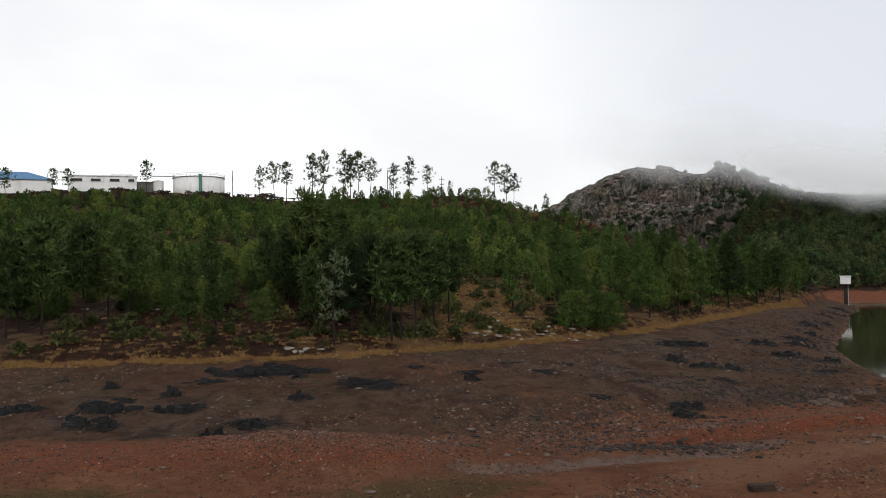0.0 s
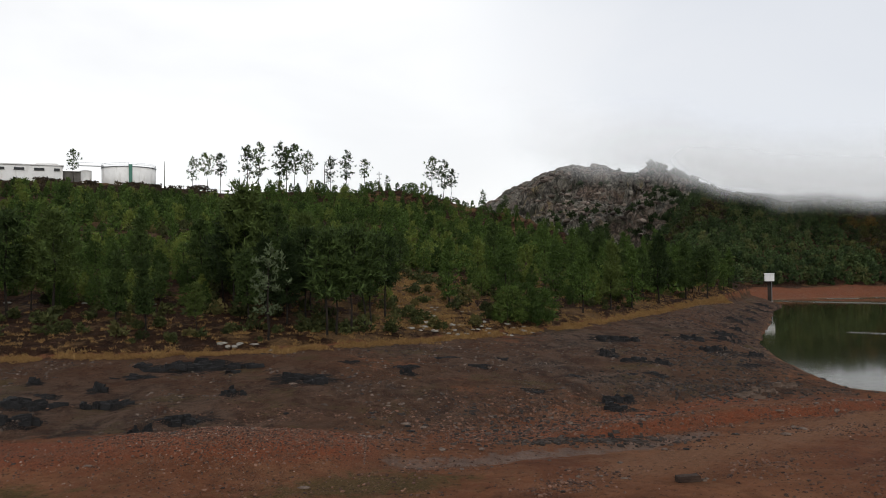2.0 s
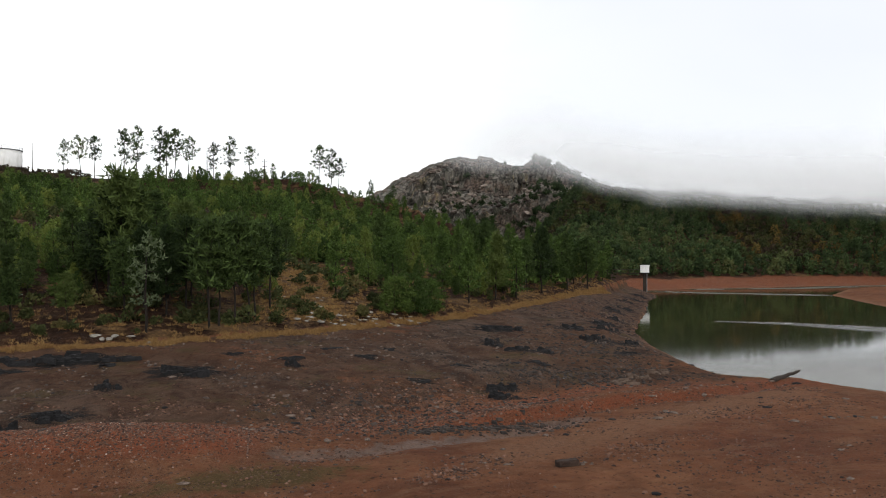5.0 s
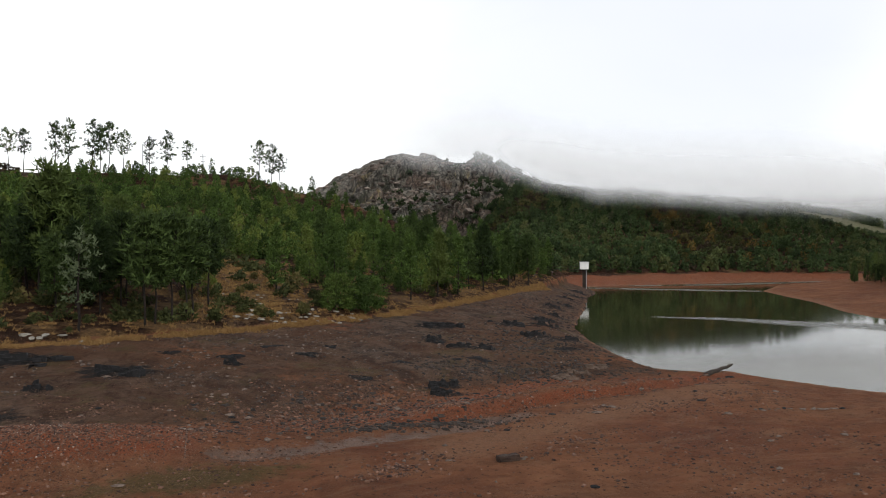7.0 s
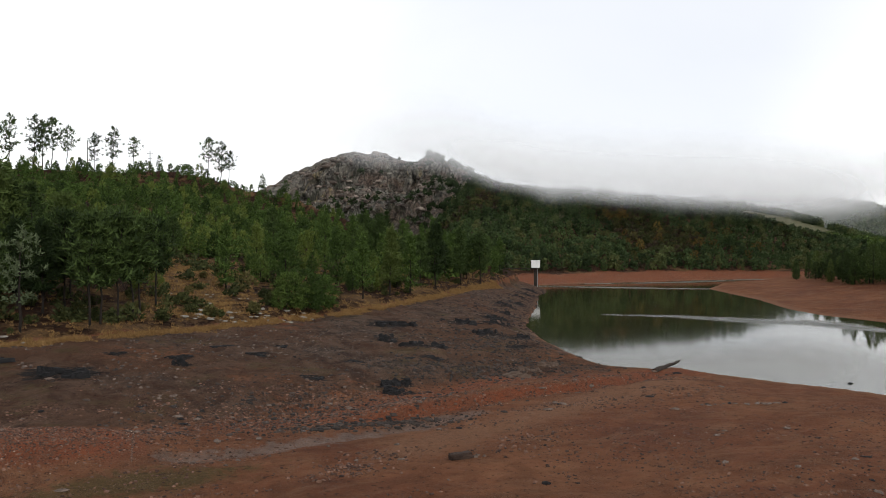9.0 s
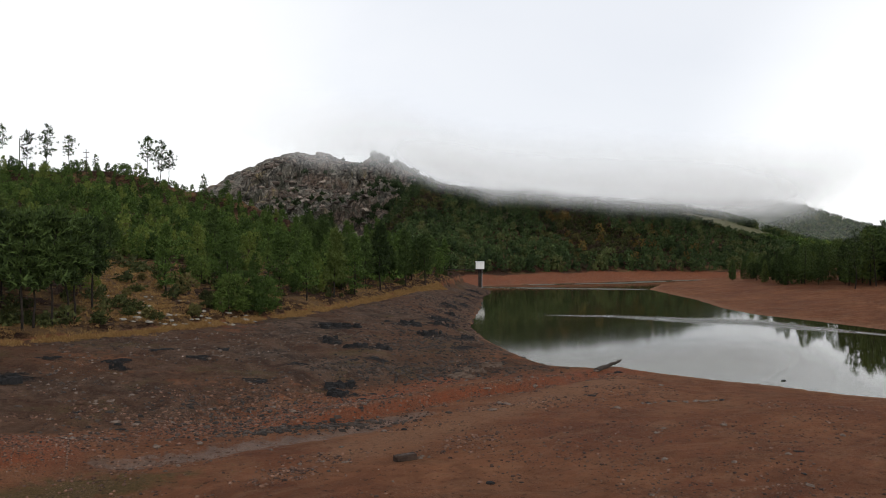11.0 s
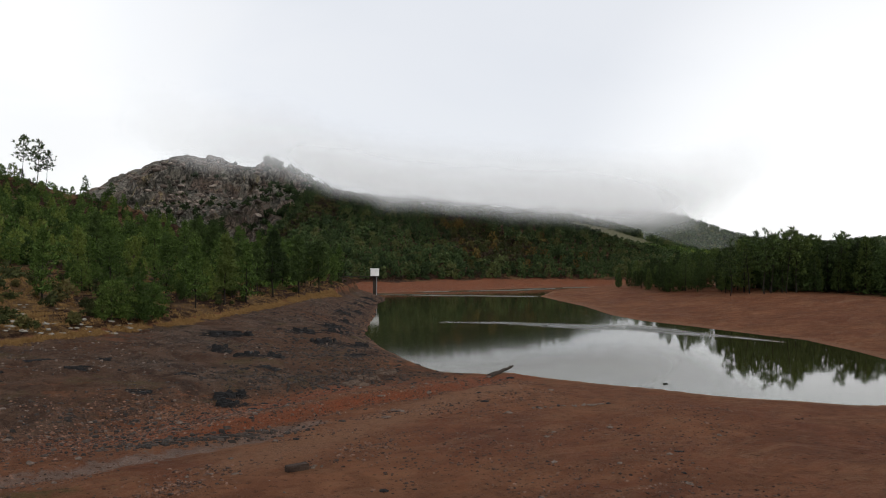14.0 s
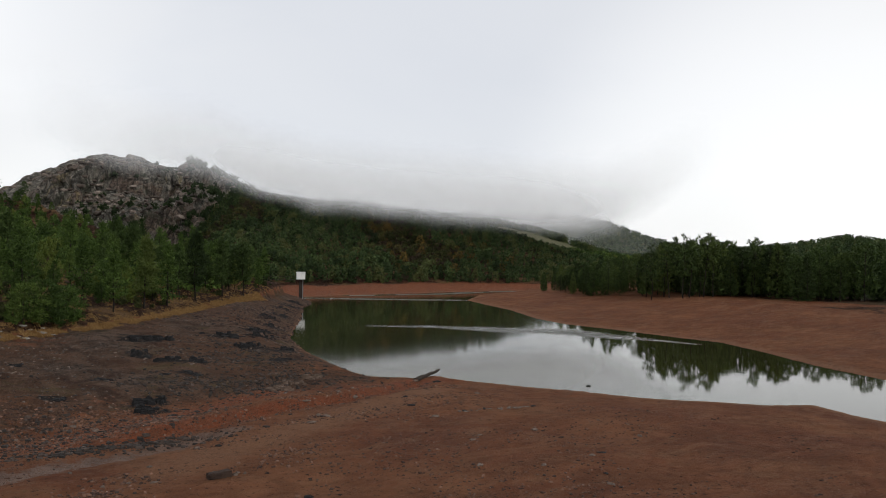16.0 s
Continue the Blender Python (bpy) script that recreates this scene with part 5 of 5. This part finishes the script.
def on_mound(g, n):
    k = g.uniform(size=n) < 0.6
    x = np.where(k, -7.5 + 6.6 * np.clip(g.normal(size=n) * 0.55, -1.1, 1), g.uniform(-38, -6, n))
    y = np.where(k, 43.9 - 0.06 * x + g.normal(size=n) * 1.5, 42.6 + g.normal(size=n) * 1.8)
    return np.stack([x, y], 1)


def on_bank(g, n):
    p = rim_points(g.uniform(0, 1, 4 * n), -np.abs(g.normal(size=4 * n)) * 14 - 1)
    return p[fbm(p[:, 0] / 5, p[:, 1] / 5, 3, 141) > -0.12]


def on_foot(g, n):
    x = g.uniform(-10, 44, 6 * n)
    y = g.normal(size=6 * n) * 5 + 50 + np.maximum(0, x - 25) * 0.5
    return np.stack([x, y], 1)[fbm(x / 4, y / 3, 3, 143) > 0.0]


def on_plain(g, n):
    a, d = np.radians(g.uniform(-32, 66, 9 * n)), g.uniform(27, 62, 9 * n)
    x, y = d * np.sin(a), d * np.cos(a)
    return np.stack([x, y], 1)[fbm(x / 5, y / 3, 3, 145) > 0.12]


def on_point(g, n):
    return rim_points(g.uniform(0.45, 1.0, n), -4 - g.uniform(size=n) * 20)


gravel("mound_gravel", 11000, on_mound, (0.04, 0.19), M_RED_GRAVEL, "loose red gravel heaped on a low mound", 1001)
gravel("bank_gravel", 15000, on_bank, (0.06, 0.36), M_GREY_GRAVEL, "grey slate chips strewn over the bank", 1002)
gravel("foot_gravel", 8000, on_foot, (0.04, 0.24), M_RED_GRAVEL, "red and brown stones along the foot of the bank", 1003)
gravel("plain_gravel", 9000, on_plain, (0.04, 0.26), M_RED_GRAVEL, "scattered stones on the red mud", 1004)
gravel("point_gravel", 8000, on_point, (0.08, 0.55), M_POINT_GRAVEL, "dark broken rock on the point by the water", 1005)
def heap(spots):
    """A sampler round a few centres: x, y, half length, half depth."""
    def where(g, n):
        k = g.integers(len(spots), size=n)
        q = np.array(spots, float)[k]
        return q[:, :2] + g.normal(size=(n, 2)) * q[:, 2:]
    return where


gravel("rubble", 5200, heap(((9.5, 54, 4.2, 2.8), (5, 50.5, 3, 1.8), (13.5, 51.5, 3.5, 1.4), (14, 58, 4, 2))), (0.05, 0.30), M_RED_GRAVEL, "red-brown rubble below the slate bank", 1009)
gravel("dark_rubble", 5200, heap(((9.5, 54, 5, 3), (12, 47.5, 3.5, 0.7), (24, 64, 5, 2.5), (30, 74, 4, 5), (27, 66, 6, 2), (34, 78, 3, 6))), (0.07, 0.45), M_DARK_GRAVEL, "dark slate rubble on the lower bank", 1010)
gravel("stone_trail", 700, heap(((18.2, 39.0, 1.3, 0.6), (20, 40.6, 1.2, 0.5), (7.9, 37, 1.0, 0.5), (8.8, 38.2, 0.8, 0.3), (11, 40.5, 1.5, 0.5))), (0.06, 0.32), M_RED_GRAVEL, "loose stones trailing over the red mud", 1011)
gravel("point_rocks", 520, on_point, (0.3, 1.0), M_POINT_GRAVEL, "broken brown boulders on the point by the water", 1012)
gravel("pale_chips", 900, on_mound, (0.04, 0.11), M_LIGHT_GRAVEL, "pale quartz chips in the red gravel", 1006)
gravel("pale_pebbles", 420, on_bank, (0.04, 0.13), M_LIGHT_GRAVEL, "pale quartz pebbles on the bank", 1007)
gravel("foot_pebbles", 380, on_foot, (0.04, 0.13), M_LIGHT_GRAVEL, "pale quartz pebbles at the foot of the bank", 1008)

STONES = []
for k in range(5):
    m = mesh_object("stone", *pebble(1100 + k, 2), (M_STONE, M_SLATE, M_STONE, M_PALE, M_STONE)[k])
    STONES.append(m)
STONE_LABELS = ("rough brown stone lying on the red mud", "dark slate stone lying on the bank", "rough brown stone lying on the red mud", "pale quartz stone lying on the ground", "rough brown stone lying on the red mud")


def lay_stone(k, x, y, size):
    ob = copy_thing(STONES[k], pose(x, y, height(x, y) - size * 0.06, 0, 0, rng.uniform(0, 360)))
    ob.scale = (size * rng.uniform(0.9, 1.5), size, size * rng.uniform(0.6, 0.95))
    return tagged(ob, STONE_LABELS[k], "stone", "loose stones")


for x, y in on_foot(rng, 46)[:46]:
    lay_stone(int(rng.integers(3)), x, y, rng.uniform(0.22, 0.5))
for x, y in on_plain(rng, 40)[:40]:
    lay_stone(int(rng.integers(3)), x, y, rng.uniform(0.22, 0.45))
for k in range(18):
    lay_stone(int(rng.integers(3)), 34.5 + k * 0.37 + rng.normal() * 0.1, 45.3 - k * 0.04 + rng.normal() * 0.15, rng.uniform(0.2, 0.42))
for x, y, n, spread in ((-13.7, 74.6, 9, 1.6), (15.4, 89.8, 7, 1.0), (11.8, 86.6, 8, 1.6), (5.6, 95.0, 8, 2.5), (-28, 92, 6, 4.0), (-38, 93, 6, 4.0), (8, 90, 6, 2.0), (6.0, 84.6, 14, 2.2), (7.5, 87.5, 10, 2.4), (-8, 121, 5, 2.0), (-3, 128, 4, 2.0)):
    for k in range(n):
        lay_stone(3, x + rng.normal() * spread, y + rng.normal() * 0.5, rng.uniform(0.25, 0.7))
lay_stone(1, 55.3, 52.9, 0.3).location.z = 0.0
for s in STONES:
    bpy.data.objects.remove(s)


# boulders on the broken slopes of the crag
cg = np.random.default_rng(1200)
bi, bj = cg.integers(12, CRAG[0].shape[0] - 90, 800), cg.integers(12, CRAG[0].shape[1] // 2 - 14, 800)
b_at = np.stack([CRAG[0][bi, bj], CRAG[1][bi, bj], CRAG[2][bi, bj]], 1)
b_size = 0.7 + 3.6 * cg.uniform(size=800) ** 2.2
M_BOULDER = stone_material("crag_boulders", (0.020, 0.018, 0.015), (0.34, 0.285, 0.24), (0.11, 0.072, 0.054))
v, fc = scatter(pebble(1201), b_at, b_size, cg.uniform(0, 6.28, 800), cg, 0.3)
tagged(mesh_object("crag_boulders", v, fc, M_BOULDER), "grey and rusty boulders lying on the slopes of the crag", "boulders", kind="stuff")


# ---- driftwood log at the water's edge, and the block lying on the mud ----
def build_log():
    a, b = Vector((43.2, 63.0, height(43.2, 63.0) + 0.05)), Vector((48.2, 66.6, 0.35))
    t = thing("driftwood_log", a.x, a.y, a.z, "dark weathered driftwood log sticking out over the water", "log")
    d = b - a
    path = [d * s + Vector((0, 0, 0.05 * math.sin(s * 14))) for s in np.linspace(-0.12, 1, 9)]
    mesh_object("stem", *tube(path, np.linspace(0.26, 0.10, 9), 9), M_WOOD, t, True)
    for s, off in ((0.8, (0.25, 0.1, 0.28)), (0.95, (0.45, 0.3, 0.10))):
        p = d * s
        mesh_object("branch", *tube([p, p + Vector(off) * 0.6, p + Vector(off)], [0.07, 0.05, 0.025], 6), M_WOOD, t, True)


build_log()
M_BLOCK = plain("dark_brown_stone", (0.030, 0.017, 0.012), (0.075, 0.045, 0.032), 2.5, 0.85, 0.8, 0.05)
x, y = 14.5, 37.9
t = thing("stone_block", x, y, height(x, y) - 0.02, "dark rough stone block lying on the red mud", "stone block", turn=8)
bm = box_bm(1.15, 0.45, 0.34, bevel=0.04)
bmesh.ops.subdivide_edges(bm, edges=bm.edges[:], cuts=2, use_grid_fill=True)
for v in bm.verts:
    v.co += Vector([random.uniform(-0.025, 0.025) for _ in range(3)])
part("block", bm, M_BLOCK, t)
for px, py, sz in ((0.75, -0.1, 0.35), (1.05, 0.1, 0.28), (1.25, -0.2, 0.22)):
    pm = part("chip", shard(int(px * 100), sz, sz * 0.8, 0.1), M_STONE, t)
    pm.location = (px, py, 0.03)


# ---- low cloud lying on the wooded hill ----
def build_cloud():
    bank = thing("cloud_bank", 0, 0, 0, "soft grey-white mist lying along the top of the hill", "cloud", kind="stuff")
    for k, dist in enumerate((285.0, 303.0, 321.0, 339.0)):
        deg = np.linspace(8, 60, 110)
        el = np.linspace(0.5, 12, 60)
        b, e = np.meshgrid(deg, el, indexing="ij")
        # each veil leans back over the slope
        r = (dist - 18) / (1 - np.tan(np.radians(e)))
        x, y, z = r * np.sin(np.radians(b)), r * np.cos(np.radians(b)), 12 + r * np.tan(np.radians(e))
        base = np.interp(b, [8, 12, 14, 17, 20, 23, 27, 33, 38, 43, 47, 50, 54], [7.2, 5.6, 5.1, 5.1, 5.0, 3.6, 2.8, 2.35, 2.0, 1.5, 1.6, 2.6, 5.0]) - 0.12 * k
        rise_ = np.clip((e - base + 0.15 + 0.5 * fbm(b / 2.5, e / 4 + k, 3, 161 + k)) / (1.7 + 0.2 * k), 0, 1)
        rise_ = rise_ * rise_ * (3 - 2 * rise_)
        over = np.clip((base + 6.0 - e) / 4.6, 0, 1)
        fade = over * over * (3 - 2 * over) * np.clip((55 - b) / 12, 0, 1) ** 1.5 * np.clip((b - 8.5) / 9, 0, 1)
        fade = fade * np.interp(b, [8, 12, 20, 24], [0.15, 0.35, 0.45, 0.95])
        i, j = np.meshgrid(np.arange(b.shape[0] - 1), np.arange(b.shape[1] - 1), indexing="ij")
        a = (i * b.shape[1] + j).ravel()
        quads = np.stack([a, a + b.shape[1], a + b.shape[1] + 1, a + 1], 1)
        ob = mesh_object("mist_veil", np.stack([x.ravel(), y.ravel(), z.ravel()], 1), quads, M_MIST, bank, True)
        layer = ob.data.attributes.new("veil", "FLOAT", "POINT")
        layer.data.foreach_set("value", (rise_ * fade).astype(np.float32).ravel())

    # one more pale sheet stands in for thin haze in the valley beyond the first hill
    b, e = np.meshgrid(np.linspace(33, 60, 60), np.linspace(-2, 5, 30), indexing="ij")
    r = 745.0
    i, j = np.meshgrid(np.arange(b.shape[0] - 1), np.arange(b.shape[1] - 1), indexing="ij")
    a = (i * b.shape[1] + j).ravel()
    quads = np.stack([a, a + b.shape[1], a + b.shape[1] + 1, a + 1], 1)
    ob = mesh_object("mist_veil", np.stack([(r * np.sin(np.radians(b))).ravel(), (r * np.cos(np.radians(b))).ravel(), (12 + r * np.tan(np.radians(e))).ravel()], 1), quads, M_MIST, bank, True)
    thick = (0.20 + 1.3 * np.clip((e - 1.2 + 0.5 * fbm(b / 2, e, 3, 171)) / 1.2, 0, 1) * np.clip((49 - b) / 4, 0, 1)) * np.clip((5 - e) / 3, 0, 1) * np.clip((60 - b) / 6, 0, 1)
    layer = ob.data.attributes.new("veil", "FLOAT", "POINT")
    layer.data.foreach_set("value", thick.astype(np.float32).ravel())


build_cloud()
